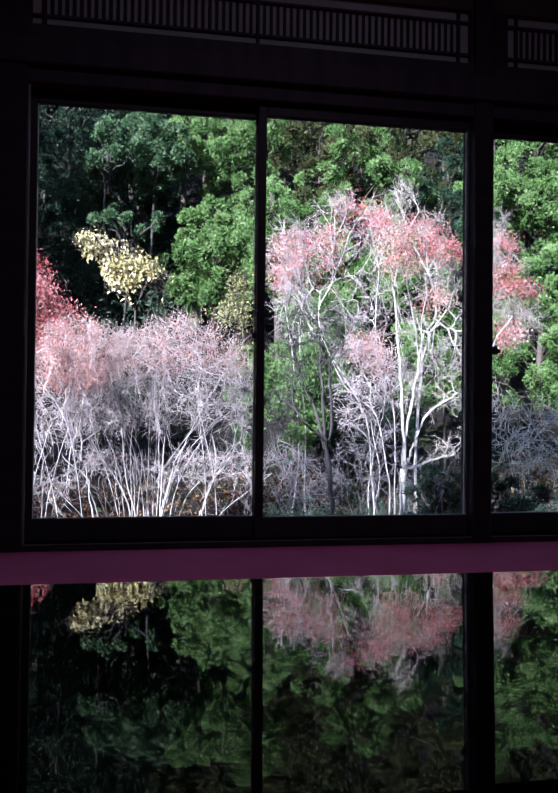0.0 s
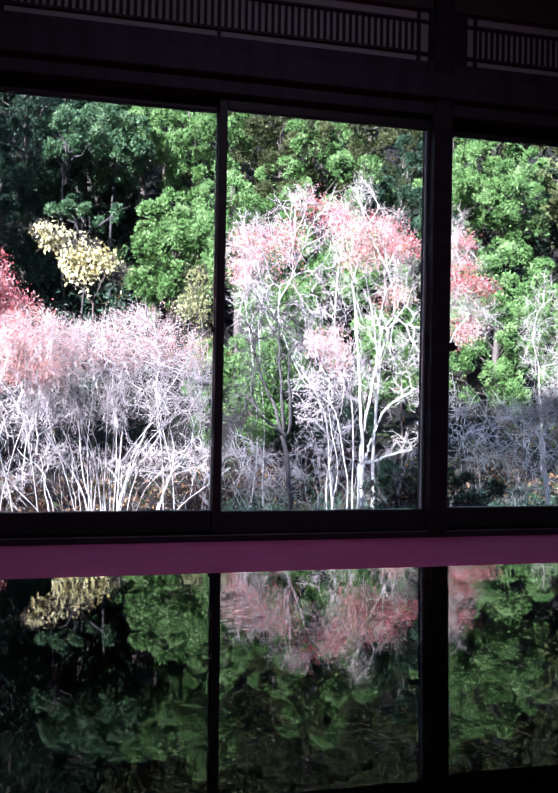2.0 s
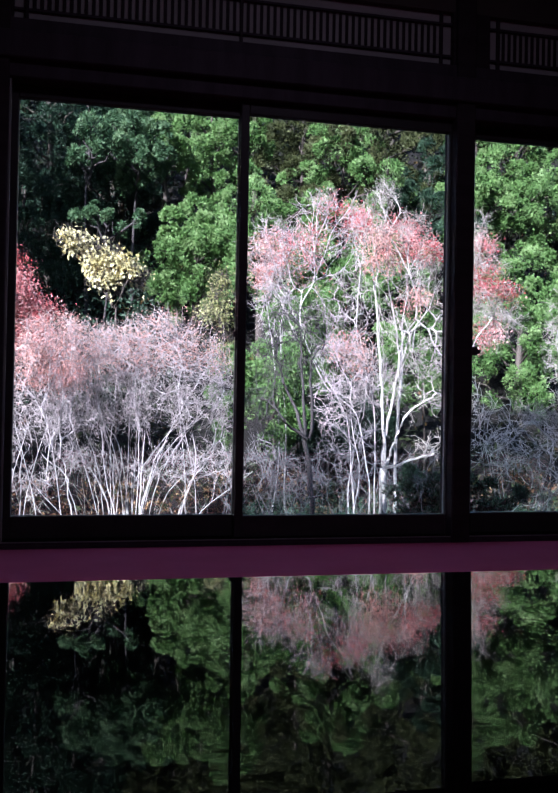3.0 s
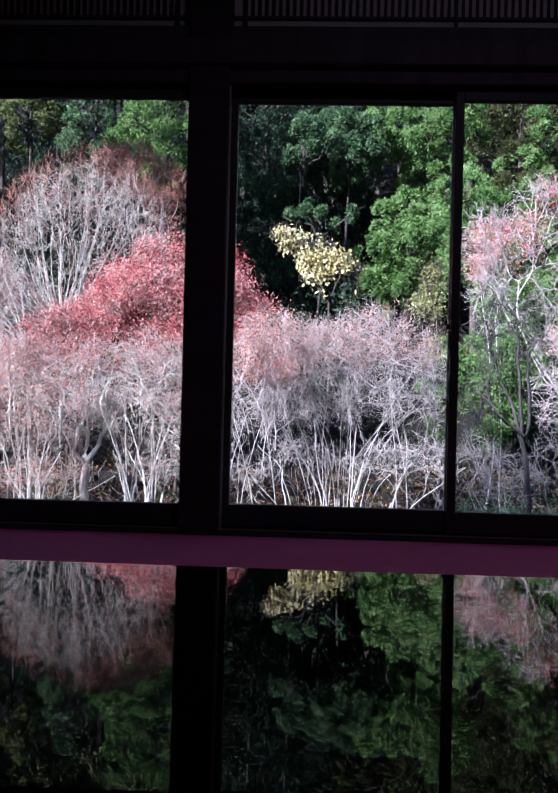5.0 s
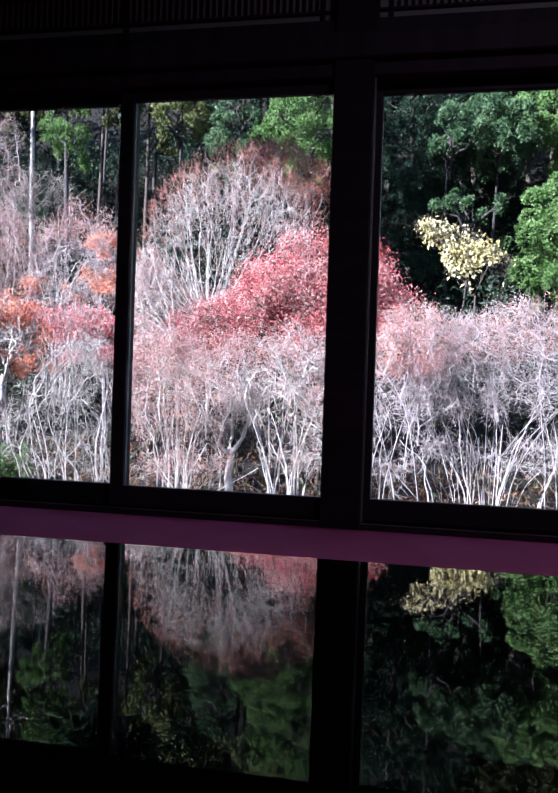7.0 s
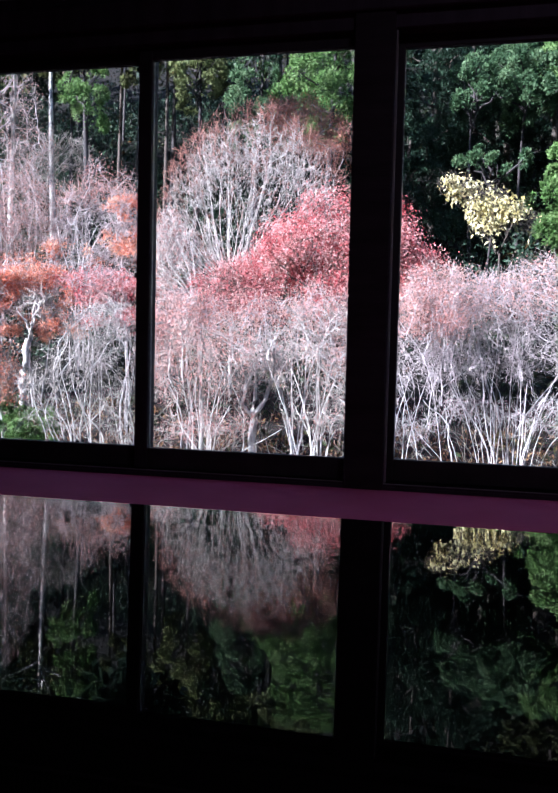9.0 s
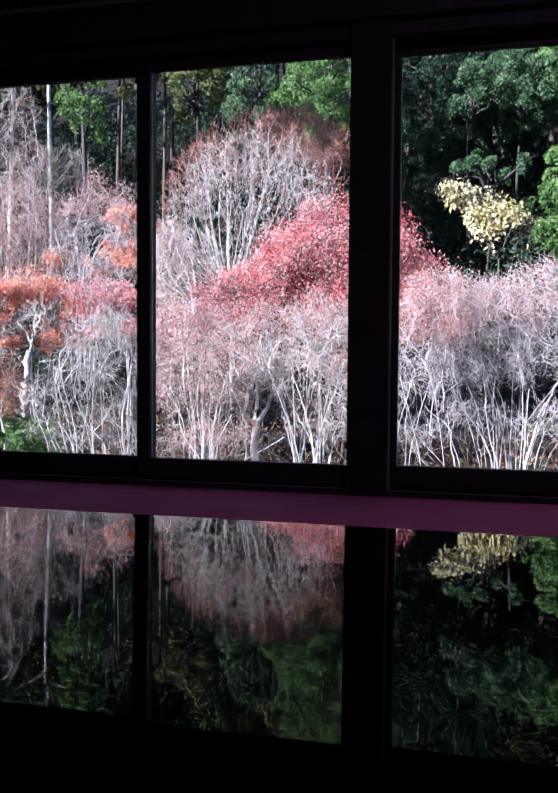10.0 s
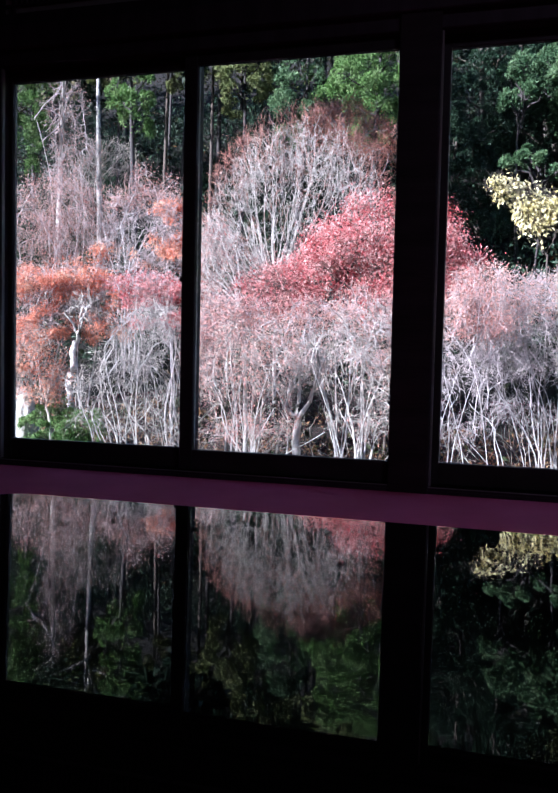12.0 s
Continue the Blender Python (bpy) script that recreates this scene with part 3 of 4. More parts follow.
        pts = [np.array(((foot - s0) * y, side * 0.7, -0.3)), at(foot * 0.7 + a * 0.3, b - e - 0.03, side * 0.8), at(a, b - e * 0.3 * rng.random(), side)]
        pole_, way = pole(pts, girth * 0.55, girth * 0.3, 5)
        stout.append(pole_)
        heads += [(pole_[0][0, k], unit(pole_[0][0, k + 1] - pole_[0][0, k])) for k in (5, 7, 9) if pole_[0][0, k, 2] > 0.6] + [(pts[-1], way)]
    near_ = np.argmin(np.stack([np.linalg.norm((ends - h) * np.array((1, 0.6, 0.6)), axis=1) + (0.5 if k < len(heads) - 1 else 0.0) + rng.random(tips) * 0.5 for k, (h, _) in enumerate(heads)]), 0)
    stoutest = girth * (0.6 * limb if trunk else 0.72)
    segs, up = [], math.log(max(1.6, stoutest / fine)) / math.log(max(12, 2.0 * tips / len(heads)))
    for k, (h, way) in enumerate(heads):
        mine = np.flatnonzero(near_ == k)
        if len(mine):
            segs.append(branching(rng, h, way, ends[mine], fork, wander))
    p0, p1, d0, d1, n = (np.concatenate(c) for c in zip(*segs))
    radius = np.minimum(fine * n ** up, stoutest)
    far = np.zeros(len(p0), bool)
    if twig:
        q = (p1[:, None] - mid[None]) / rad[None]
        far = (np.linalg.norm(q, axis=2).min(1) > shell * (0.92 + 0.16 * rng.random(len(p1)))) & (n < 6)
    tubes_in, tubes_out, limbs_ = [], [], []
    for lo, hi, steps, sides in ((1, 2, 2, 3), (2, 7, 2, 3), (7, 40, 4, 4), (40, 9999, 6, 6)):
        for mask, into in (((n >= lo) & (n < hi) & ~far, tubes_in if lo < 7 else limbs_), ((n >= lo) & (n < hi) & far, tubes_out)):
            if mask.any():
                q = arcs(p0[mask], p1[mask], d0[mask], d1[mask], steps)
                into.append((q, radius[mask][:, None] * np.linspace(1, 0.72 if lo > 1 else 0.55, steps + 1), sides))
    small = np.flatnonzero(n <= 2)
    if twigs:
        q = arcs(p0[small], p1[small], d0[small], d1[small], 2)
        p, w, ln_, rr = sprout(rng, q, np.full(q.shape[:2], fine), np.full(len(small), twig_len), twigs, 0.15, 46, 1.0, 0.75)
        tw, tr = limbs(rng, p, w, ln_, rr, rr * 0.5, 2, 0.4, 0.02)
        o = np.repeat(far[small], twigs)
        for mask, into in ((~o, tubes_in), (o, tubes_out)):
            if mask.any():
                into.append((tw[mask], tr[mask], 3))
    tv, tf = tubes(stout)
    raw("trunk", tv, tf, bark, ob, True)
    if limbs_:
        tv, tf = tubes(limbs_)
        raw("limbs", tv, tf, bark, ob, True)
    tv, tf = tubes(tubes_in)
    raw("twigs", tv, tf, fine_bark or {bark_pale: twig_grey, bark_mauve: twig_mauve}.get(bark, bark), ob)
    if tubes_out:
        tv, tf = tubes(tubes_out)
        raw("outer_twigs", tv, tf, twig, ob)
    if leaves:
        tip = np.concatenate([p1[small], (p0[small] + p1[small]) / 2])
        tip = tip[tip[:, 2] > leaf_low * y + EYE - gz]
        if sprays:
            c, cr = np.array([at(a, b) for a, b, _ in sprays]), np.array([k * y for _, _, k in sprays])
            tip = tip[(np.linalg.norm((tip[:, None] - c[None]) * np.array((1, 0.25, 1)), axis=2) / cr).min(1) < 0.4 + 0.7 * rng.random(len(tip))]
        p = tip[rng.integers(0, len(tip), leaves)] + rng.normal(size=(leaves, 3)) * spread
        if patchy:
            ph = rng.random(6) * 6.28
            lump = sum(np.sin(p @ unit(rng.normal(size=3) * np.array((1, 1, layered))) * (2.0 + 1.4 * i) + ph[i]) for i in range(6)) / 2.4
            p = p[lump + 0.3 * rng.normal(size=leaves) > patchy - 1]
        k = len(p)
        lv, lf = blades(rng, p, rng.normal(size=(k, 3)) + np.array((0, -0.3, -droop)), leaf_size, 0.5, rng.normal(size=(k, 3)) * 0.75 + np.array((-0.3, -0.7, 0.7)))
        raw("foliage", lv, lf, leaf, ob)
    return tagged(ob, label, "tree")


def tufts(rng, centre, radius, out, per, size, wide, droop):
    """Sprays of leaves round many tuft centres; out: which way each tuft faces."""
    n = len(centre)
    d = unit(rng.normal(size=(n, per, 3)) + out[:, None] * 0.8)
    at = centre[:, None] + d * (radius[:, None, None] * (0.82 + 0.18 * rng.random((n, per, 1))) * np.array((0.95, 0.95, 1.1)))
    way = rng.normal(size=d.shape) + d * 0.6 + np.array((0, 0, droop))
    face = d + 0.35 * out[:, None] + rng.normal(size=d.shape) * 0.15
    return blades(rng, at.reshape(-1, 3), way.reshape(-1, 3), size, wide, face.reshape(-1, 3))


def apart(c, r, count):
    """Pick up to count of the places c, each at least r from the others."""
    keep = []
    for i, p in enumerate(c):
        if len(keep) < count and all(np.sum((p - c[j]) ** 2) > r * r for j in keep):
            keep.append(i)
    return np.array(keep)


def evergreen(seed, height, low, width, kind, leaf, bark=None, tuft=38, clump=0.72, subs=15, per=76, size=0.115, wide=0.42, girth=0.2, gaps=0.25):
    """A tall evergreen at the origin, its crown built of clumps of tufts. kind: 'cedar' narrows to its top, 'round' is lumpy."""
    rng = np.random.default_rng(seed)
    ob = hub("evergreen_tree")
    z = np.linspace(0, 1, 12)
    path = np.stack([0.15 * np.sin(z * 3 + seed), 0.15 * np.cos(z * 2 + seed), z * height * 0.96 - 0.3], 1)[None]
    tv, tf = tubes([(path, (girth * (1 - 0.82 * z))[None], 8)])
    raw("trunk", tv, tf, bark or bark_brown, ob, True)
    many = tuft * 5
    if kind == "cedar":
        t = rng.random(many) ** 0.8
        a = rng.normal(size=many) * 1.35 - 1.57
        lump = np.sin(a * 3 + t * 17 + seed) * 0.5 + np.sin(a * 2 - t * 29 + seed * 2) * 0.5
        prof = np.clip(1.15 * (1 - t) ** 0.75, 0.10, 1) * (0.35 + 0.65 * np.minimum(1, t * 6 + 0.4))
        r = width * prof * (0.75 + gaps * lump + 0.15 * rng.normal(size=many))
        c = np.stack([np.cos(a) * r, np.sin(a) * r, height * (low + (1 - low) * t)], 1)
        out = unit(np.stack([np.cos(a), np.sin(a), np.full(many, 0.3)], 1))
    else:
        d = unit(rng.normal(size=(many, 3)) + np.array((0, -0.55, 0.2)))
        ph = rng.random(6) * 6.28
        bump = sum(np.sin(d @ unit(rng.normal(size=3)) * (5 + 2.2 * i) + ph[i]) for i in range(6)) / 6
        half = height * (1 - low) / 2
        reach = np.clip(0.80 + 0.95 * bump + 0.12 * rng.normal(size=many), 0.32, 1.1)
        c = d * reach[:, None] * np.array((width, width, half)) + np.array((0, 0, height - half))
        out = unit(d / np.array((width, width, half)))
    keep = apart(c, clump * 1.30, tuft)
    c, out = c[keep], out[keep]
    n = min(12, len(c))
    if girth > 0.05:  # boughs from the trunk out to some of the clumps
        p0 = np.stack([np.zeros(n), np.zeros(n), np.maximum(c[:n, 2] - 0.9, height * 0.05)], 1)
        lp = p0[:, None] + (c[:n] - p0)[:, None] * np.linspace(0, 1, 5)[None, :, None] + rng.normal(size=(n, 5, 3)) * np.array((0, .05, .08, .05, 0))[None, :, None]
        tv, tf = tubes([(lp, np.broadcast_to(np.linspace(0.06, 0.02, 5), (n, 5)), 5)])
        raw("limbs", tv, tf, bark or bark_brown, ob, True)
    big = clump * (0.5 + 0.5 * rng.random(len(c)))
    axis = unit(out * 0.7 + np.array((0, 0, 0.7)))
    d = unit(rng.normal(size=(len(c), subs, 3)) + axis[:, None] * 1.2)
    tc = (c[:, None] + d * big[:, None, None] * np.array((0.9, 0.9, 1.15)) * (0.7 + 0.25 * rng.random((len(c), subs, 1)))).reshape(-1, 3)
    d = d.reshape(-1, 3)
    rt = np.repeat(big * 0.36, subs) * (0.7 + 0.6 * rng.random(len(tc)))
    e = unit(rng.normal(size=(len(tc), per, 3)) + d[:, None] * 0.7 + np.array((0, 0, 0.15)))
    at = tc[:, None] + e * rt[:, None, None] * (0.55 + 0.4 * rng.random((len(tc), per, 1)))
    way = e * 0.5 + 0.5 * d[:, None] + 0.6 * rng.normal(size=e.shape) + np.array((0, 0, 0.35))
    face = d[:, None] * 0.55 + e * 0.75 + rng.normal(size=e.shape) * 0.22
    lv, lf = sprigs(rng, at.reshape(-1, 3), way.reshape(-1, 3), size, wide, face.reshape(-1, 3))
    # sparse leaves added within the clumps, blocking light so the gaps between stay dark
    k = len(c) * 26
    ci = np.repeat(np.arange(len(c)), 26)
    q = c[ci] + rng.normal(size=(k, 3)) * (big[ci] * 0.42)[:, None] - out[ci] * 0.45 * big[ci][:, None]
    iv, jf = sprigs(rng, q, rng.normal(size=(k, 3)), size * 1.15, 0.7, rng.normal(size=(k, 3)))
    raw("foliage", np.concatenate([lv, iv]), np.concatenate([lf, jf + len(lv)]), leaf, ob)
    return ob


def stand(ob, s, y, label, category="tree", group="", turn=0.0, z=None):
    """Set a grown tree on the slope; s: sideways slope from the eye, y: metres out."""
    ob.matrix_basis = pose(s * y, y, ground(s * y, y) if z is None else z, 0, 0, turn)
    return tagged(ob, label, category, group)


def tall(top, s, y):
    """The height of a tree at s, y whose top reaches the slope top above the eye's level."""
    return EYE + top * y - ground(s * y, y)


def scrub(name, seed, count, s0, s1, y0, y1, leaf, per, size, radius, label):
    """Low undergrowth over a stretch of the ground, too thick to count."""
    rng = np.random.default_rng(seed)
    y = y0 + (y1 - y0) * rng.random(count) ** 0.8
    x = (s0 + (s1 - s0) * rng.random(count)) * y
    c = np.array([(a, b, ground(a, b)) for a, b in zip(x, y)])
    r = radius * (0.4 + 0.9 * rng.random(count) ** 2)
    lv, lf = tufts(rng, c + np.stack([r * 0, r * 0, r * 0.5], 1), r, np.tile((0.0, -0.3, 0.9), (count, 1)), per, size, 0.45, 0.2)
    return tagged(raw(name, lv, lf, leaf), label, "undergrowth", kind="stuff")


def brushwood(seed, count, s0, s1, y0, y1, size, bark, label):
    """A tangle of thin bare stems over a stretch of the ground."""
    rng = np.random.default_rng(seed)
    y = y0 + (y1 - y0) * rng.random(count)
    x = (s0 + (s1 - s0) * rng.random(count)) * y
    c = np.array([(a, b, ground(a, b) - 0.1) for a, b in zip(x, y)])
    ln_ = size * (0.4 + 0.9 * rng.random(count))
    p, r = limbs(rng, c, rng.normal(size=(count, 3)) * 0.8 + np.array((0, 0, 1.0)), ln_, np.full(count, 0.011), np.full(count, 0.006), 4, 0.25, -0.03)
    q, w, l2, r2 = sprout(rng, p, r, ln_, 6, 0.2, 50, 0.5, 0.8)
    p2, r3 = limbs(rng, q, w, l2, np.maximum(r2, 0.006), np.full(len(q), 0.004), 3, 0.2, 0.0)
    tv, tf = tubes([(p, r, 3), (p2, r3, 3)])
    return tagged(raw("brushwood", tv, tf, bark), label, "undergrowth", kind="stuff")

# ---- the broadleaf trees on the valley floor and the foot of the slope ----
PALE, MAUVE = dict(bark=bark_pale), dict(bark=bark_mauve)
BUSH = dict(girth=0.025, fine=0.0066, twigs=2, skirt=0.3, suckers=10, wander=0.06, fork=0.42, twig_len=0.32, **PALE)
# beyond window_1
lobed_tree(11, 19.5, [(-0.570, -0.062, 0.034, 0.040), (-0.525, -0.030, 0.050, 0.063), (-0.490, 0.005, 0.045, 0.071)], [[(-0.522, -0.13), (-0.545, -0.085)], [(-0.519, -0.12), (-0.530, -0.06)], [(-0.516, -0.13), (-0.508, -0.06)], [(-0.486, -0.12), (-0.512, -0.09), (-0.53, -0.05)], [(-0.482, -0.125), (-0.485, -0.05)]], "bare pale bush with many thin upright stems", tips=470, **BUSH)
lobed_tree(12, 20.5, [(-0.448, -0.020, 0.045, 0.080), (-0.470, 0.030, 0.034, 0.046)], [[(-0.441, -0.13), (-0.452, -0.09), (-0.455, -0.04)], [(-0.445, -0.12), (-0.465, -0.08)], [(-0.436, -0.12), (-0.430, -0.06)]], "bare pale bush with many thin upright stems", tips=366, **BUSH)
lobed_tree(13, 23.0, [(-0.566, 0.055, 0.018, 0.018), (-0.590, 0.050, 0.010, 0.012), (-0.556, 0.034, 0.010, 0.012)], [[(-0.574, 0.026), (-0.567, 0.050)], [(-0.581, 0.028), (-0.586, 0.046)], [(-0.570, 0.018), (-0.560, 0.030)]], "old pale tree with a gnarled trunk and broken limbs", trunk=[(-0.5925, -0.07), (-0.590, -0.030), (-0.582, 0.005)], tips=45, twigs=2, girth=0.095, limb=0.5, fine=0.010, wander=0.25, side_limbs=False, bark=bark_pale)
lobed_tree(14, 20.0, [(-0.645, -0.020, 0.047, 0.046), (-0.615, -0.062, 0.028, 0.028), (-0.665, -0.06, 0.022, 0.034)], [[(-0.648, 0.0)], [(-0.622, -0.055)], [(-0.655, -0.05)]], "small maple with a thin white trunk and faded red leaves", trunk=[(-0.618, -0.128), (-0.629, -0.073)], tips=229, girth=0.028, leaf=leaf_orange, leaves=5200, leaf_size=0.06, patchy=0.6, **PALE)
MAPLE = dict(tips=452, girth=0.045, leaf_size=0.075, spread=0.09, patchy=1.12, layered=3.2, twigs=2, droop=0.15, **MAUVE)
lobed_tree(15, 26.0, [(-0.665, 0.088, 0.056, 0.023), (-0.625, 0.080, 0.045, 0.023), (-0.660, 0.045, 0.056, 0.021), (-0.655, 0.012, 0.050, 0.025), (-0.62, 0.03, 0.034, 0.023)], [[(-0.65, -0.08), (-0.652, 0.0)], [(-0.648, -0.08), (-0.63, 0.0)]], "orange red maple on the slope", leaf=leaf_orange, leaves=30000, **MAPLE)
lobed_tree(16, 27.0, [(-0.590, 0.095, 0.056, 0.021), (-0.548, 0.078, 0.050, 0.023), (-0.545, 0.132, 0.025, 0.015), (-0.575, 0.050, 0.045, 0.025), (-0.535, 0.03, 0.045, 0.034)], [[(-0.57, -0.08), (-0.575, 0.03)], [(-0.567, -0.08), (-0.55, 0.03)]], "orange red maple on the slope", leaf=leaf_orange, leaves=27000, **MAPLE)
lobed_tree(47, 24.0, [(-0.490, 0.085, 0.056, 0.017), (-0.450, 0.076, 0.045, 0.021), (-0.436, 0.040, 0.031, 0.039), (-0.475, 0.040, 0.045, 0.025)], [[(-0.455, -0.08), (-0.46, 0.02)], [(-0.452, -0.08), (-0.44, 0.0)]], "red maple on the slope with layered sprays", leaf=leaf_red, leaves=21000, **MAPLE)
lobed_tree(17, 25.5, [(-0.447, 0.158, 0.031, 0.034), (-0.432, 0.120, 0.034, 0.034), (-0.475, 0.112, 0.034, 0.015)], [[(-0.44, -0.05), (-0.442, 0.09)], [(-0.438, -0.05), (-0.45, 0.09)]], "orange red maple on the slope", leaf=leaf_orange, leaves=17000, **MAPLE)
HAZE = dict(fine=0.0078, girth=0.036, twigs=2, skirt=0.5, suckers=3, twig_len=0.40, leaf_size=0.05, spread=0.16, **MAUVE)
lobed_tree(18, 31.0, [(-0.650, 0.165, 0.058, 0.063), (-0.605, 0.175, 0.050, 0.063)], [[(-0.645, 0.03), (-0.648, 0.11)], [(-0.64, 0.03), (-0.61, 0.11)], [(-0.642, 0.03), (-0.63, 0.12)]], "bare mauve tree with a haze of pink leaves", tips=697, leaf=leaf_pink, leaves=15000, **HAZE)
lobed_tree(20, 32.5, [(-0.565, 0.155, 0.054, 0.066), (-0.535, 0.13, 0.039, 0.051)], [[(-0.57, 0.03), (-0.575, 0.11)], [(-0.567, 0.03), (-0.55, 0.11)]], "bare mauve tree with a haze of pink leaves", tips=558, leaf=leaf_pink, leaves=9000, **HAZE)
lobed_tree(19, 29.5, [(-0.490, 0.178, 0.047, 0.059), (-0.455, 0.180, 0.039, 0.043), (-0.515, 0.16, 0.034, 0.046)], [[(-0.508, 0.06), (-0.500, 0.115), (-0.485, 0.150)], [(-0.506, 0.06), (-0.508, 0.14)], [(-0.503, 0.06), (-0.482, 0.12), (-0.46, 0.150)]], "bare mauve tree with upswept limbs and fine twigs", tips=627, leaf=leaf_pink, leaves=3500, leaf_low=0.18, **HAZE)
lobed_tree(45, 33.0, [(-0.603, 0.310, 0.036, 0.068), (-0.582, 0.250, 0.045, 0.040)], [[(-0.60, 0.15), (-0.602, 0.25)], [(-0.597, 0.15), (-0.588, 0.22)]], "tall bare pinkish tree among the cedar trunks", tips=452, leaf=leaf_pink, leaves=3000, **HAZE)
lobed_tree(46, 34.0, [(-0.522, 0.245, 0.034, 0.032), (-0.565, 0.235, 0.022, 0.034)], [[(-0.53, 0.15), (-0.535, 0.21)], [(-0.527, 0.15), (-0.56, 0.20)]], "bare grey tree among the cedar trunks", tips=209, girth=0.03, twig_len=0.4, **PALE)
# the fan-shaped tree and the red trees beside it
lobed_tree(21, 28.0, [(-0.282, 0.128, 0.138, 0.178)], [[(-0.303 + 0.024 * math.sin(a), 0.080 + 0.024 * math.cos(a)), (-0.299 + 0.052 * math.sin(a), 0.084 + 0.054 * math.cos(a)), (-0.292 + (0.080 + 0.012 * math.sin(a * 23)) * math.sin(a), 0.094 + (0.096 + 0.016 * math.sin(a * 23)) * math.cos(a))] for a in [radians(d) for d in range(-116, 102, 4)]],
           "broad fan-shaped bare tree with white limbs and russet tips", trunk=[(-0.304, 0.0), (-0.304, 0.076)], tips=3000, twigs=2, girth=0.060, limb=0.42, fine=0.0074, fork=0.30, wander=0.04, low=-0.38, full=0.8, hollow=0.57, deep=0.30, twig_len=0.30, twig=twig_red, shell=0.87, leaf=leaf_pink, leaves=500, leaf_low=0.22, fine_bark=bark_pale, side_limbs=False, crooked=0.4, **PALE)
lobed_tree(31, 31.0, [(-0.335, 0.105, 0.045, 0.032), (-0.385, 0.130, 0.030, 0.045), (-0.27, 0.10, 0.03, 0.03)], [[(-0.33, 0.0), (-0.335, 0.08)], [(-0.34, 0.0), (-0.37, 0.09)]], "bare tree with pinkish twigs beneath the fan-shaped tree", tips=700, leaf=leaf_pink, leaves=5000, **HAZE)
lobed_tree(22, 30.0, [(-0.222, 0.268, 0.047, 0.039), (-0.180, 0.245, 0.034, 0.034), (-0.25, 0.285, 0.028, 0.023)], [[(-0.215, 0.08), (-0.218, 0.23)], [(-0.205, 0.08), (-0.19, 0.21)], [(-0.19, 0.08), (-0.178, 0.20)], [(-0.21, 0.08), (-0.205, 0.21)]], "bare tree with russet twigs and a few orange leaves", tips=600, girth=0.02, fine=0.0085, twigs=2, twig=twig_red, shell=0.15, leaf=leaf_orange, leaves=4200, leaf_size=0.06, patchy=0.5, twig_len=0.36, **MAUVE)
lobed_tree(23, 24.5, [(-0.172, 0.112, 0.087, 0.082), (-0.112, 0.108, 0.038, 0.064), (-0.072, 0.082, 0.030, 0.040), (-0.247, 0.098, 0.050, 0.046)], [[(-0.16, -0.08), (-0.165, 0.03)], [(-0.155, -0.08), (-0.11, 0.05)], [(-0.165, -0.08), (-0.22, 0.05)]],
           "crimson maple with a dense rounded crown", tips=767, twigs=1, girth=0.06, leaf=leaf_red, leaves=88000, leaf_size=0.07, spread=0.20, patchy=0.8, bark=bark_brown)
lobed_tree(29, 23.5, [(-0.312, 0.072, 0.047, 0.034), (-0.280, 0.060, 0.039, 0.034)], [[(-0.295, -0.08), (-0.30, 0.03)], [(-0.292, -0.08), (-0.28, 0.03)]], "crimson maple with a spreading crown", tips=348, twigs=2, girth=0.035, leaf=leaf_red, leaves=15000, leaf_size=0.06, patchy=0.5, bark=bark_brown)
lobed_tree(24, 23.5, [(-0.392, 0.118, 0.034, 0.062), (-0.400, 0.065, 0.030, 0.034)], [[(-0.350 - 0.020 * math.sin(a), 0.060 + 0.024 * math.cos(a)), (-0.350 - 0.046 * math.sin(a), 0.060 + 0.056 * math.cos(a))] for a in [radians(d) for d in range(4, 96, 10)]],
           "maple with white limbs and faded pink leaves", trunk=[(-0.342, -0.05), (-0.348, 0.046)], tips=260, twigs=1, girth=0.05, limb=0.5, fine=0.0095, fork=0.34, wander=0.05, low=-0.5, full=0.8, hollow=0.3, deep=0.6, leaf=leaf_pink, leaves=1600, fine_bark=bark_pale, side_limbs=False, crooked=0.4, **PALE)
lobed_tree(28, 22.5, [(-0.378, 0.035, 0.045, 0.039), (-0.338, 0.028, 0.039, 0.036), (-0.40, -0.01, 0.034, 0.046)], [[(-0.36, -0.1), (-0.37, 0.0)], [(-0.357, -0.1), (-0.342, 0.0)], [(-0.363, -0.1), (-0.39, -0.03)]], "maple with faded red and pink leaves", tips=446, girth=0.029, leaf=leaf_pink, leaves=12000, patchy=0.5, **MAUVE)
lobed_tree(25, 20.0, [(-0.362, -0.025, 0.052, 0.068), (-0.310, -0.015, 0.045, 0.063)], [[(-0.344, -0.128), (-0.370, -0.085), (-0.378, -0.05)], [(-0.341, -0.128), (-0.355, -0.07)], [(-0.336, -0.128), (-0.335, -0.05)], [(-0.333, -0.128), (-0.318, -0.06)], [(-0.330, -0.128), (-0.300, -0.07)]], "bare bush with grey twigs and faded leaves", tips=585, leaf=leaf_pink, leaves=5500, leaf_size=0.05, **BUSH)
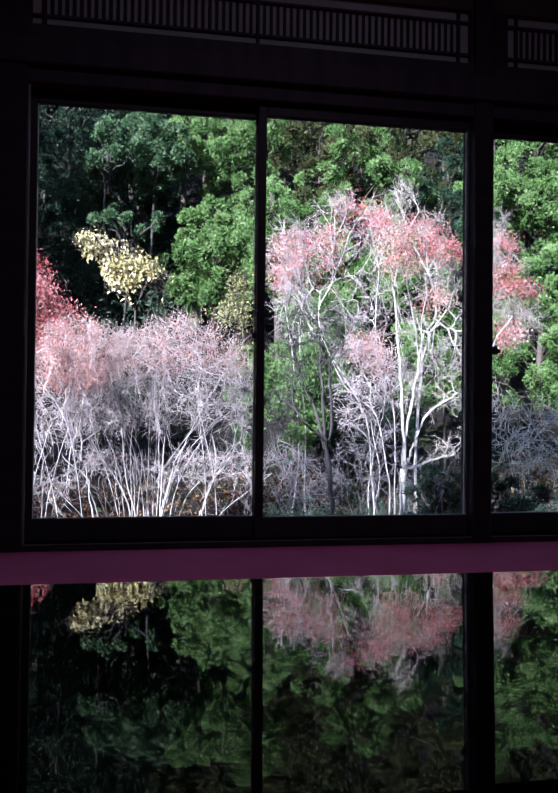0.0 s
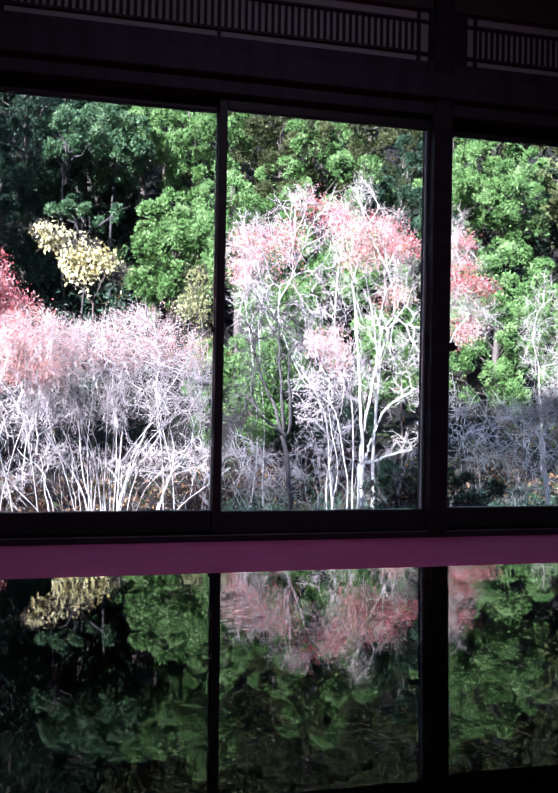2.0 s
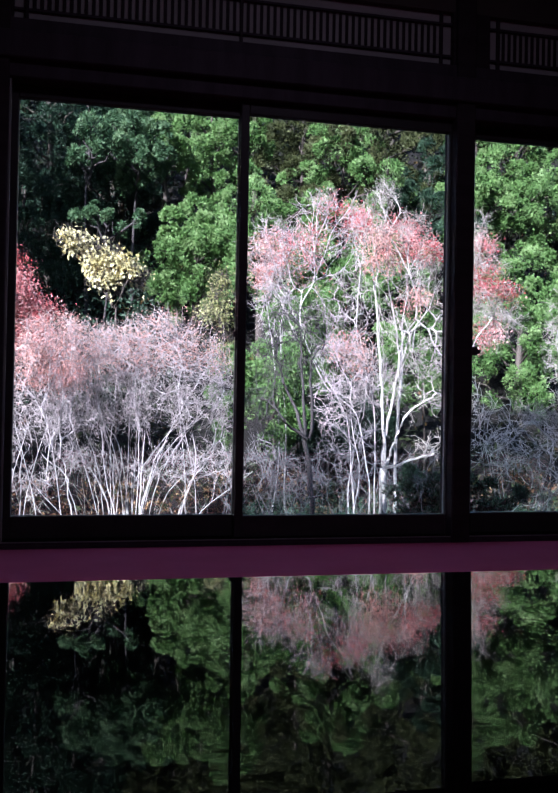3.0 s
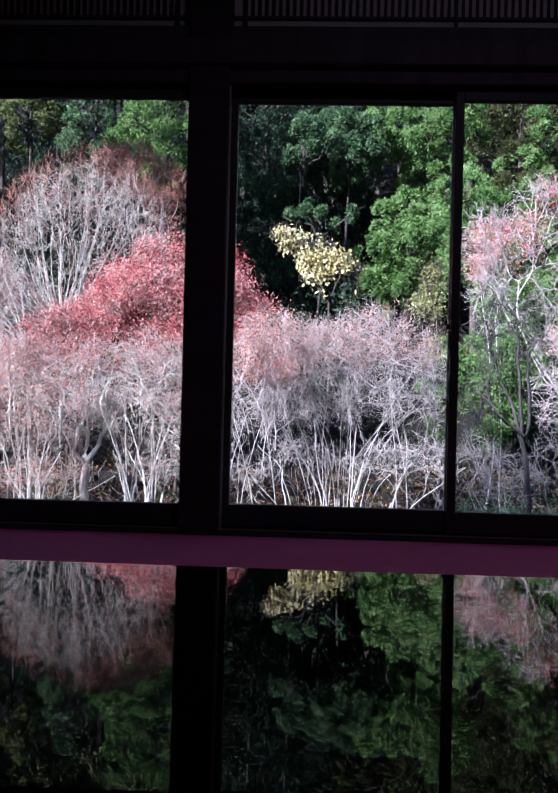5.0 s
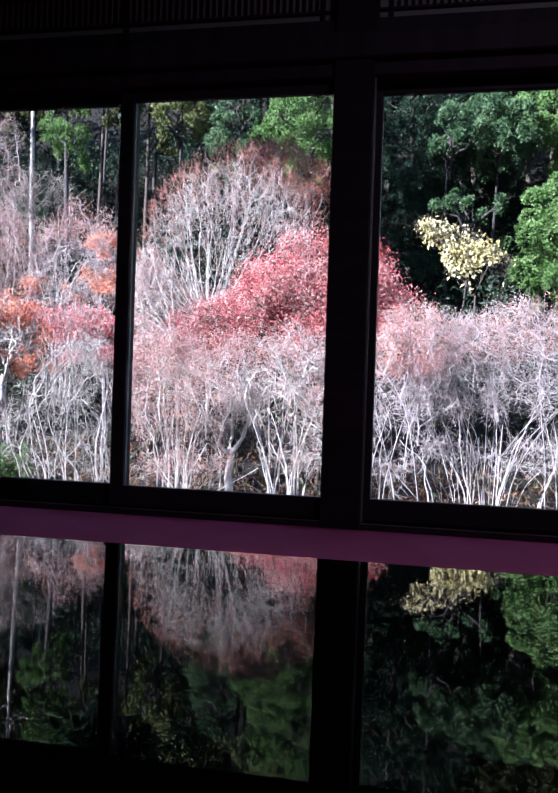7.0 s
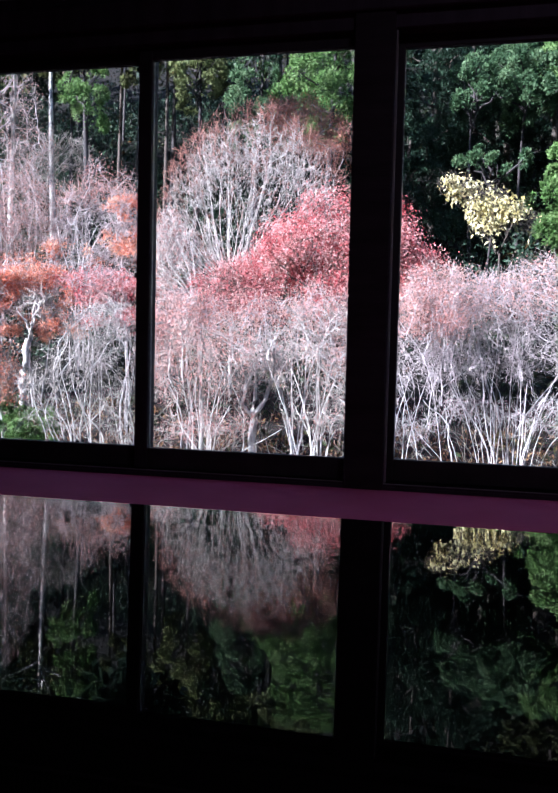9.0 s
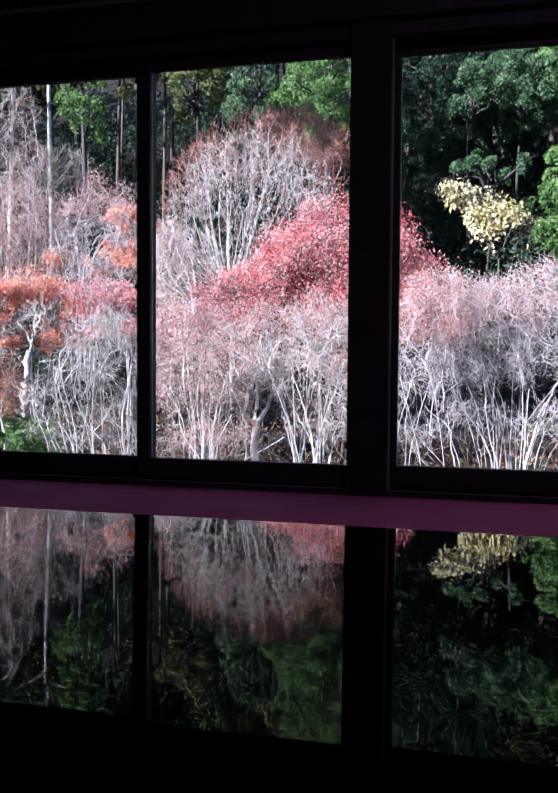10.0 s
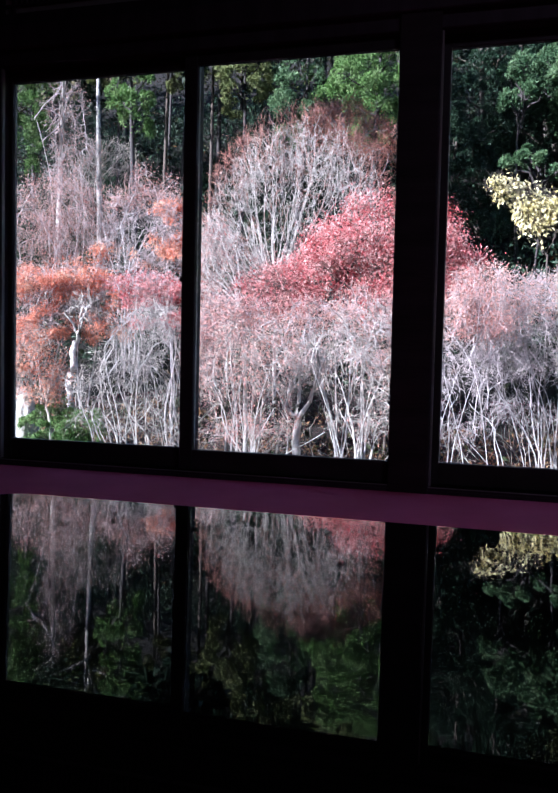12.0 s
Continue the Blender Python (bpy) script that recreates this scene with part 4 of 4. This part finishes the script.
lobed_tree(26, 19.5, [(-0.215, -0.005, 0.040, 0.063), (-0.175, 0.0, 0.034, 0.063), (-0.165, -0.05, 0.028, 0.034)], [[(-0.198, -0.12), (-0.203, -0.075), (-0.222, -0.03)], [(-0.194, -0.12), (-0.196, -0.05), (-0.190, -0.015)], [(-0.190, -0.12), (-0.182, -0.06), (-0.170, -0.03)], [(-0.203, -0.12), (-0.228, -0.07)]], "bare bush with bright white stems", tips=418, girth=0.032, fine=0.0072, twigs=2, skirt=0.25, suckers=8, wander=0.06, fork=0.42, leaf=leaf_pink, leaves=1200, leaf_size=0.05, **PALE)
lobed_tree(27, 21.0, [(-0.272, -0.035, 0.036, 0.040), (-0.255, -0.01, 0.034, 0.046)], [[(-0.276, -0.045)], [(-0.262, -0.065), (-0.25, -0.03)], [(-0.284, -0.07)]], "old pale tree with thick broken stems", trunk=[(-0.2746, -0.13), (-0.273, -0.085)], tips=180, twigs=2, girth=0.10, wander=0.14, fine_bark=twig_grey, bark=bark_pale)
lobed_tree(30, 22.0, [(-0.205, 0.045, 0.050, 0.036), (-0.265, 0.030, 0.045, 0.036), (-0.165, 0.03, 0.03, 0.035)], [[(-0.22, -0.1), (-0.21, 0.0)], [(-0.23, -0.1), (-0.26, -0.01)]], "bare tree with a haze of pinkish leaves and grey twigs", tips=630, leaf=leaf_pink, leaves=12000, patchy=0.5, **{**HAZE, "twig_len": 0.3})
# beyond window_2
MISTY = dict(fine=0.0063, girth=0.022, twigs=2, skirt=0.35, suckers=6, wander=0.11, fork=0.40, low=-0.8, leaf=leaf_pink, leaf_size=0.045, **MAUVE)
lobed_tree(32, 20.0, [(-0.082, 0.005, 0.047, 0.074), (-0.055, 0.055, 0.050, 0.055), (-0.035, 0.0, 0.034, 0.046)], [[(-0.091, -0.12), (-0.089, -0.065), (-0.08, -0.045)], [(-0.028, -0.123), (-0.043, -0.085), (-0.062, -0.055)]], "bare tree with white stems and a haze of pink twigs", tips=651, leaves=9000, leaf_low=0.02, **MISTY)
lobed_tree(33, 20.5, [(-0.015, 0.020, 0.050, 0.071), (0.015, 0.045, 0.050, 0.051)], [[(0.011, -0.123), (-0.012, -0.075), (-0.035, -0.030)], [(0.016, -0.123), (0.003, -0.06), (0.000, -0.01)], [(0.020, -0.123), (0.025, -0.05)]], "bare tree with white stems and a haze of mauve twigs", tips=651, leaves=2200, leaf_low=0.04, **MISTY)
lobed_tree(34, 20.5, [(0.070, 0.035, 0.054, 0.085), (0.118, 0.025, 0.045, 0.075)], [[(0.044, -0.123), (0.053, -0.080), (0.077, -0.040)], [(0.095, -0.123), (0.112, -0.088), (0.138, -0.045)], [(0.048, -0.123), (0.045, -0.03)], [(0.098, -0.123), (0.108, -0.075), (0.106, -0.03)]], "bare tree with white stems and a haze of mauve twigs", tips=770, leaves=2200, leaf_low=0.05, **MISTY)
lobed_tree(49, 21.8, [(0.045, 0.060, 0.056, 0.051), (-0.025, 0.055, 0.045, 0.046), (0.135, 0.02, 0.022, 0.057)], [[(0.03, -0.1), (0.035, 0.02)], [(0.026, -0.1), (-0.01, 0.02)], [(0.034, -0.1), (0.10, 0.0)]], "bare tree with white stems and a haze of mauve twigs", tips=446, leaves=3200, leaf_low=0.04, **MISTY)
lobed_tree(35, 27.0, [(-0.046, 0.198, 0.014, 0.007), (-0.028, 0.188, 0.022, 0.012), (-0.004, 0.174, 0.026, 0.018), (0.024, 0.163, 0.022, 0.020), (0.042, 0.148, 0.016, 0.020), (0.004, 0.148, 0.026, 0.012)], [[(0.0, 0.145)], [(0.025, 0.14)], [(-0.015, 0.155), (-0.028, 0.182)]], "pale yellow tree against the dark wood", trunk=[(0.018, 0.05), (0.012, 0.115)], tips=360, twigs=2, girth=0.03, leaf=leaf_yellow, leaves=3800, leaf_size=0.14, spread=0.09, patchy=0.75, droop=1.1, bark=bark_brown)
lobed_tree(44, 25.0, [(0.138, 0.145, 0.014, 0.028), (0.128, 0.112, 0.026, 0.018), (0.143, 0.08, 0.015, 0.03)], [[(0.138, 0.0), (0.137, 0.10)]], "thin tree with pale yellow green leaves", tips=150, twigs=2, girth=0.025, leaf=leaf_lime, leaves=2300, leaf_size=0.08, patchy=0.4, bark=bark_brown)
TALL = dict(fine=0.0075, wander=0.15, fork=0.3, twig_len=0.34, low=-0.6, deep=0.7, **PALE)
lobed_tree(36, 20.0, [(0.345, 0.190, 0.056, 0.074), (0.412, 0.055, 0.034, 0.046), (0.410, -0.040, 0.034, 0.018), (0.385, 0.13, 0.050, 0.068), (0.44, 0.10, 0.028, 0.057)], [[(0.347, 0.02), (0.344, 0.115)], [(0.356, -0.05), (0.3695, -0.009), (0.405, 0.020)], [(0.3773, -0.064), (0.412, -0.053)], [(0.353, -0.03), (0.368, 0.05), (0.388, 0.105)]],
           "tall pale tree with a forked white trunk", trunk=[(0.345, -0.13), (0.347, -0.072)], tips=345, twigs=3, girth=0.085, limb=0.55, skirt=0.4, leaf=leaf_pink, leaves=2200, leaf_low=0.12, sprays=[(0.34, 0.2, 0.03), (0.38, 0.13, 0.02)], **TALL)
lobed_tree(37, 21.5, [(0.275, 0.205, 0.062, 0.078), (0.300, 0.130, 0.039, 0.051), (0.225, 0.165, 0.050, 0.071)], [[(0.3258, -0.123), (0.3254, 0.016), (0.3045, 0.079)], [(0.3185, -0.09), (0.303, -0.010), (0.266, 0.065)], [(0.3192, -0.09), (0.304, -0.012), (0.262, 0.03), (0.232, 0.095)]],
           "tall bare tree with sprays of pink leaves", tips=380, girth=0.023, skirt=0.35, leaf=leaf_red, leaves=2600, leaf_size=0.055, sprays=[(0.279, 0.247, 0.03), (0.2, 0.195, 0.03), (0.24, 0.16, 0.03), (0.30, 0.08, 0.03), (0.25, 0.21, 0.025)], **{**TALL, **MAUVE})
lobed_tree(38, 23.0, [(0.372, 0.205, 0.050, 0.048), (0.420, 0.170, 0.034, 0.057), (0.340, 0.262, 0.027, 0.034), (0.31, 0.225, 0.034, 0.034)], [[(0.388, 0.108), (0.41, 0.135)], [(0.365, 0.12), (0.368, 0.17)], [(0.350, 0.14), (0.338, 0.21)]],
           "tall bare tree with clusters of red leaves", tips=292, trunk=[(0.362, -0.05), (0.3685, 0.055)], girth=0.04, limb=0.7, leaf=leaf_red, leaves=5200, leaf_size=0.065, sprays=[(0.375, 0.205, 0.026), (0.312, 0.232, 0.02), (0.36, 0.235, 0.014), (0.36, 0.175, 0.014), (0.405, 0.2, 0.012)], **TALL)
lobed_tree(39, 24.0, [(0.195, 0.190, 0.034, 0.046), (0.205, 0.135, 0.034, 0.046)], [[(0.215, -0.05), (0.208, 0.10)], [(0.211, -0.05), (0.198, 0.14)]], "bare tree with faded red leaves", tips=204, girth=0.026, leaf=leaf_pink, leaves=2600, sprays=[(0.2, 0.19, 0.03), (0.185, 0.16, 0.02)], **MAUVE)
lobed_tree(43, 21.0, [(0.302, 0.070, 0.045, 0.030), (0.335, 0.030, 0.042, 0.040), (0.285, 0.010, 0.03, 0.04)], [[(0.31, -0.09), (0.305, 0.0)], [(0.313, -0.09), (0.33, -0.01)]], "bare tree with faded brownish pink leaves", tips=300, twigs=3, girth=0.02, leaf=leaf_pink, leaves=900, sprays=[(0.30, 0.082, 0.030), (0.31, 0.06, 0.02), (0.325, 0.10, 0.014)], **MAUVE)
lobed_tree(40, 17.5, [(0.215, 0.070, 0.045, 0.063), (0.255, 0.085, 0.025, 0.051), (0.193, 0.0, 0.028, 0.046)], [[(0.2395, 0.03), (0.236, 0.095)], [(0.225, 0.02), (0.212, 0.055)], [(0.249, 0.03), (0.262, 0.075)], [(0.215, -0.015)]], "slender tree with crooked stems darkened for shade", trunk=[(0.254, -0.122), (0.2447, -0.035)], tips=229, twigs=2, girth=0.05, wander=0.2, fine=0.006, bark=bark_shade)
TANGLE = dict(girth=0.018, fine=0.008, wander=0.3, low=-0.9, twigs=2, suckers=5)
# the next two take the twig colour darkened for shade
lobed_tree(41, 19.0, [(0.190, -0.075, 0.056, 0.046), (0.235, -0.085, 0.045, 0.040)], [[(0.205, -0.14), (0.19, -0.10)], [(0.21, -0.14), (0.23, -0.10)]], "low tangle of bare branches in shade", tips=130, bark=twig_shade, **TANGLE)
lobed_tree(42, 18.5, [(0.285, -0.070, 0.045, 0.057), (0.320, -0.05, 0.034, 0.057), (0.39, -0.085, 0.050, 0.040)], [[(0.30, -0.14), (0.29, -0.09)], [(0.31, -0.14), (0.325, -0.08)], [(0.36, -0.15), (0.39, -0.10)]], "low tangle of bare branches in shade", tips=180, bark=twig_shade, **TANGLE)
# beyond window_3
lobed_tree(51, 22.0, [(0.472, 0.215, 0.025, 0.040), (0.485, 0.150, 0.045, 0.051), (0.500, 0.105, 0.034, 0.034)], [[(0.45, -0.02), (0.455, 0.08), (0.475, 0.12)], [(0.447, -0.02), (0.452, 0.12), (0.468, 0.175)]], "bare tree with sprays of red leaves", tips=292, girth=0.035, leaf=leaf_red, leaves=4200, sprays=[(0.478, 0.218, 0.016), (0.478, 0.165, 0.024), (0.515, 0.152, 0.016), (0.482, 0.1, 0.022)], **PALE)
lobed_tree(52, 18.5, [(0.495, -0.040, 0.050, 0.063), (0.555, -0.065, 0.056, 0.063), (0.468, 0.010, 0.025, 0.040), (0.615, -0.08, 0.034, 0.057)], [[(0.50, -0.15), (0.495, -0.08)], [(0.51, -0.15), (0.55, -0.10)], [(0.49, -0.15), (0.468, -0.05)], [(0.56, -0.15), (0.60, -0.10)]], "low tangle of bare branches in shade", tips=330, bark=bark_pale, fine_bark=bark_pale, **{**TANGLE, "twigs": 1, "fine": 0.0088})
lobed_tree(53, 19.0, [(0.628, 0.008, 0.028, 0.032), (0.552, 0.0, 0.029, 0.016), (0.595, 0.0, 0.022, 0.034)], [[(0.606, -0.035), (0.628, -0.012)], [(0.585, -0.04), (0.555, -0.010)], [(0.597, -0.03)]], "bare tree with pale forked limbs", trunk=[(0.605, -0.10), (0.5989, -0.056)], tips=181, girth=0.05, **PALE)
lobed_tree(54, 26.0, [(0.600, 0.095, 0.045, 0.091), (0.635, 0.06, 0.034, 0.080)], [[(0.615, -0.02), (0.613, 0.05), (0.602, 0.10)], [(0.618, -0.02), (0.63, 0.05)]], "bare grey tree before the evergreens", tips=250, girth=0.04, twig_len=0.40, **PALE)

# ---- the evergreen wood on the slope ----
CEDAR, ROUND = "tall cedar on the slope with layered dark sprays", "evergreen broadleaf tree on the slope with lumpy bright crown"


def wood(seed, s, y, top, width, kind, leaf, **k):
    h = tall(top, s, y)
    low = k.pop("low", 0.3)
    return stand(evergreen(seed, h, low, width, kind, leaf, **k), s, y, CEDAR if kind == "cedar" else ROUND, "tree", "evergreens on the slope")


# bright round crowns
HIGH = dict(tuft=28, subs=9, per=44, size=0.19, clump=0.95, wide=0.5)  # crowns that rise above the windows
SHADE_CASTER = dict(tuft=95, subs=10, per=26, size=0.5, clump=0.85, wide=0.45)
BACK = dict(tuft=42, subs=12, per=40, size=0.2, clump=0.9, wide=0.45)
wood(101, 0.1034, 34.0, 0.228, 1.8, "round", leaf_green, low=0.25, clump=0.55, tuft=60)
wood(102, 0.1257, 38.0, 0.373, 2.4, "round", leaf_green, low=0.45, clump=0.6, tuft=55)
wood(103, 0.01973, 40.0, 0.36, 2.0, "cedar", leaf_blue, low=0.52)
wood(114, 0.06621, 41.0, 0.365, 2.0, "cedar", leaf_blue, low=0.56)
wood(104, 0.1889, 33.0, 0.270, 2.6, "round", leaf_green)
wood(105, 0.2354, 37.0, 0.373, 2.8, "round", leaf_olive_dim)
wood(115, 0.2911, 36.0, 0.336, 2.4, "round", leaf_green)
wood(106, 0.3423, 38.0, 0.373, 2.6, "round", leaf_olive_dim)
wood(107, 0.3097, 33.0, 0.205, 2.8, "round", leaf_green)
wood(108, 0.4027, 36.0, 0.345, 2.6, "cedar", leaf_shade)
wood(109, 0.4677, 35.0, 0.364, 2.4, "round", leaf_green, low=0.2)
wood(110, 0.5142, 35.0, 0.345, 2.6, "round", leaf_green, clump=0.6, tuft=55)
wood(111, 0.5328, 31.0, 0.186, 2.4, "round", leaf_green, low=0.02, tuft=60)
wood(112, 0.5886, 38.0, 0.317, 2.8, "cedar", leaf_shade)
wood(113, 0.6444, 36.0, 0.345, 2.8, "round", leaf_olive)
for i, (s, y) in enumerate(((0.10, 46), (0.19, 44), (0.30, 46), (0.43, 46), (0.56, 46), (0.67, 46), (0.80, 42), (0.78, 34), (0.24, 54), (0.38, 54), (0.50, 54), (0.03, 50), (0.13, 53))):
    wood(140 + i, 0.93 * s, y, 0.37 + 0.009 * (y - 36), 3.4, "round", leaf_olive_dim, **BACK)
for i, (s, y, t, w, leaf) in enumerate(((0.215, 24.5, 0.07, 1.5, leaf_green), (0.425, 27.0, 0.11, 1.5, leaf_green), (0.25, 28.0, 0.13, 1.7, leaf_green), (0.30, 26.0, 0.0, 1.5, leaf_shade))):
    wood(170 + i, 0.93 * s, y, 0.93 * t + 0.018, w, "round", leaf, low=0.4, tuft=34, clump=0.5, subs=14, per=60, size=0.10, girth=0.05)
# the shaded gully and its cedars
# added cedar, trunk behind a sash stile, placed to throw shade into the gully
wood(119, -0.4153, 27.0, 0.747, 1.5, "cedar", leaf_shade, low=0.55, girth=0.14, **SHADE_CASTER)
wood(116, -0.0190, 35.5, 0.325, 1.0, "round", leaf_blue, low=0.78, tuft=14, clump=0.5, girth=0.09, bark=bark_shade)
wood(117, 0.036, 36.5, 0.335, 1.5, "round", leaf_blue, low=0.68, tuft=34, clump=0.5, girth=0.09, bark=bark_shade)
wood(118, 0.004, 34.0, 0.232, 1.2, "round", leaf_blue, low=0.80, tuft=8, clump=0.3, girth=0.06, bark=bark_shade)
wood(120, -0.06671, 38.0, 0.438, 2.6, "cedar", leaf_shade, low=0.2)
wood(121, -0.02024, 40.0, 0.438, 2.6, "cedar", leaf_shade, low=0.2)
wood(138, 0.007647, 45.0, 0.466, 3.0, "cedar", leaf_shade, **BACK)
wood(137, -0.06207, 47.0, 0.466, 3.0, "cedar", leaf_shade, **BACK)
wood(135, -0.08995, 36.5, 0.261, 2.4, "cedar", leaf_shade, low=0.05)
wood(133, 0.003, 41.0, 0.298, 2.4, "cedar", leaf_shade, low=0.05)
wood(123, -0.1829, 36.0, 0.392, 2.0, "round", leaf_green, low=0.5, bark=bark_shade)
wood(124, -0.2758, 36.0, 0.373, 1.3, "cedar", leaf_blue, low=0.55, bark=bark_shade)
wood(125, -0.3549, 36.0, 0.382, 1.1, "round", leaf_olive, low=0.72, tuft=24, clump=0.55, bark=bark_shade)
wood(126, -0.4292, 36.0, 0.410, 1.0, "round", leaf_olive, low=0.74, tuft=24, clump=0.55, bark=bark_shade)
wood(127, -0.501, 32.0, 0.410, 0.8, "round", leaf_green, low=0.66, tuft=34, clump=0.6, bark=bark_shade)
wood(128, -0.5475, 34.0, 0.532, 2.0, "cedar", leaf_shade, low=0.69, girth=0.17, bark=bark_dappled, **HIGH)
wood(129, -0.6802, 35.0, 0.410, 1.8, "round", leaf_green, low=0.5)
wood(130, -0.6065, 36.0, 0.532, 2.0, "cedar", leaf_shade, low=0.69, girth=0.15, bark=bark_dappled, **HIGH)
wood(132, -0.3985, 36.0, 0.672, 2.6, "cedar", leaf_shade, low=0.62, girth=0.11, bark=bark_brown, **HIGH)
wood(131, -0.4580, 37.0, 0.672, 2.6, "cedar", leaf_shade, low=0.62, girth=0.11, bark=bark_brown, **HIGH)
# rows of bare-stemmed cedars with their crowns above the windows
rng_w = random.Random(5)
for i in range(24):
    s, y = -0.78 + 0.66 * (i % 12) / 12 + rng_w.uniform(-0.02, 0.02), (40, 47)[i // 12] + rng_w.uniform(-2, 2)
    wood(200 + i, s, y, rng_w.uniform(0.48, 0.58), 2.4, "cedar", leaf_olive if i < 12 and i % 3 else leaf_shade, low=rng_w.uniform(0.42, 0.62), girth=rng_w.uniform(0.09, 0.16), bark=bark_shade, **HIGH)
# undergrowth
stand(evergreen(310, 1.75, 0.05, 0.8, "round", leaf_green, tuft=24, clump=0.3, subs=16, per=60, size=0.065, girth=0.03), -0.612, 20.6, "low green shrub on the valley floor", "shrub")
stand(evergreen(311, 1.5, 0.05, 0.7, "round", leaf_green, tuft=24, clump=0.3, subs=16, per=60, size=0.065, girth=0.03), -0.578, 20.2, "low green shrub on the valley floor", "shrub")
# these two shrubs get the leaves darkened for shade
stand(evergreen(312, 1.95, 0.05, 1.0, "round", leaf_shade, tuft=24, clump=0.3, subs=14, per=30, size=0.11, girth=0.03), 0.4073, 18.5, "low green shrub in shade-dark leaves on the valley floor", "shrub")
stand(evergreen(313, 1.9, 0.05, 1.0, "round", leaf_shade, tuft=24, clump=0.3, subs=14, per=30, size=0.11, girth=0.03), 0.477, 18.0, "low green shrub in shade-dark leaves on the valley floor", "shrub")


def boulder(seed, s, y, size, flat):
    bm = bmesh.new()
    bmesh.ops.create_icosphere(bm, subdivisions=4, radius=1)
    for v in bm.verts:
        v.co *= 1 + 0.35 * noise.noise(v.co * 1.1 + Vector((seed, 0, 0))) + 0.12 * noise.noise(v.co * 3.3 + Vector((0, seed, 0)))
        v.co = Vector((v.co.x * size, v.co.y * size * 0.8, v.co.z * size * flat))
    ob = part("boulder", bm, stone)
    ob.location = (s * y, y, ground(s * y, y) + size * flat * 0.35)
    return tagged(ob, "pale weathered boulder on the valley floor", "boulder", "boulders by the maple")


for i, (s, y, size, flat) in enumerate(((-0.696, 20.5, 0.75, 0.9), (-0.668, 19.2, 0.5, 0.7), (-0.690, 22.0, 0.9, 1.3), (-0.672, 21.2, 0.62, 2.6))):
    boulder(i * 7.3 + 1, s, y, size, flat)
scrub("undergrowth", 301, 6000, -1.0, 0.95, 24, 62, leaf_scrub, 9, 0.26, 0.7, "tangled undergrowth darkened to stand for shaded ground on the wooded slope")
# dark tufts spread to deepen the shade over the lit litter
scrub("undergrowth", 306, 420, 0.165, 0.66, 19.5, 24.5, leaf_shade, 30, 0.12, 0.5, "low undergrowth added in dark leaves to deepen the valley floor's shade")
# dark leaf cover laid over slope ground that sunlight would reach
scrub("thicket", 305, 2300, -0.85, 0.06, 29, 52, leaf_shade, 30, 0.22, 1.3, "thicket in shade-dark leaves added to cover the sunlit slope under the cedars")
scrub("fallen_leaves", 302, 4200, -0.9, 0.8, 15.5, 27, leaf_fallen, 8, 0.10, 0.2, "brown fallen leaves on the valley floor")
brushwood(303, 220, -0.85, 0.17, 20.5, 28.5, 1.7, twig_grey, "tangled pale brushwood on the valley floor")
brushwood(304, 190, 0.15, 0.8, 17, 24, 2.0, twig_shade, "tangled low brushwood toned dark for the shade on the valley floor")
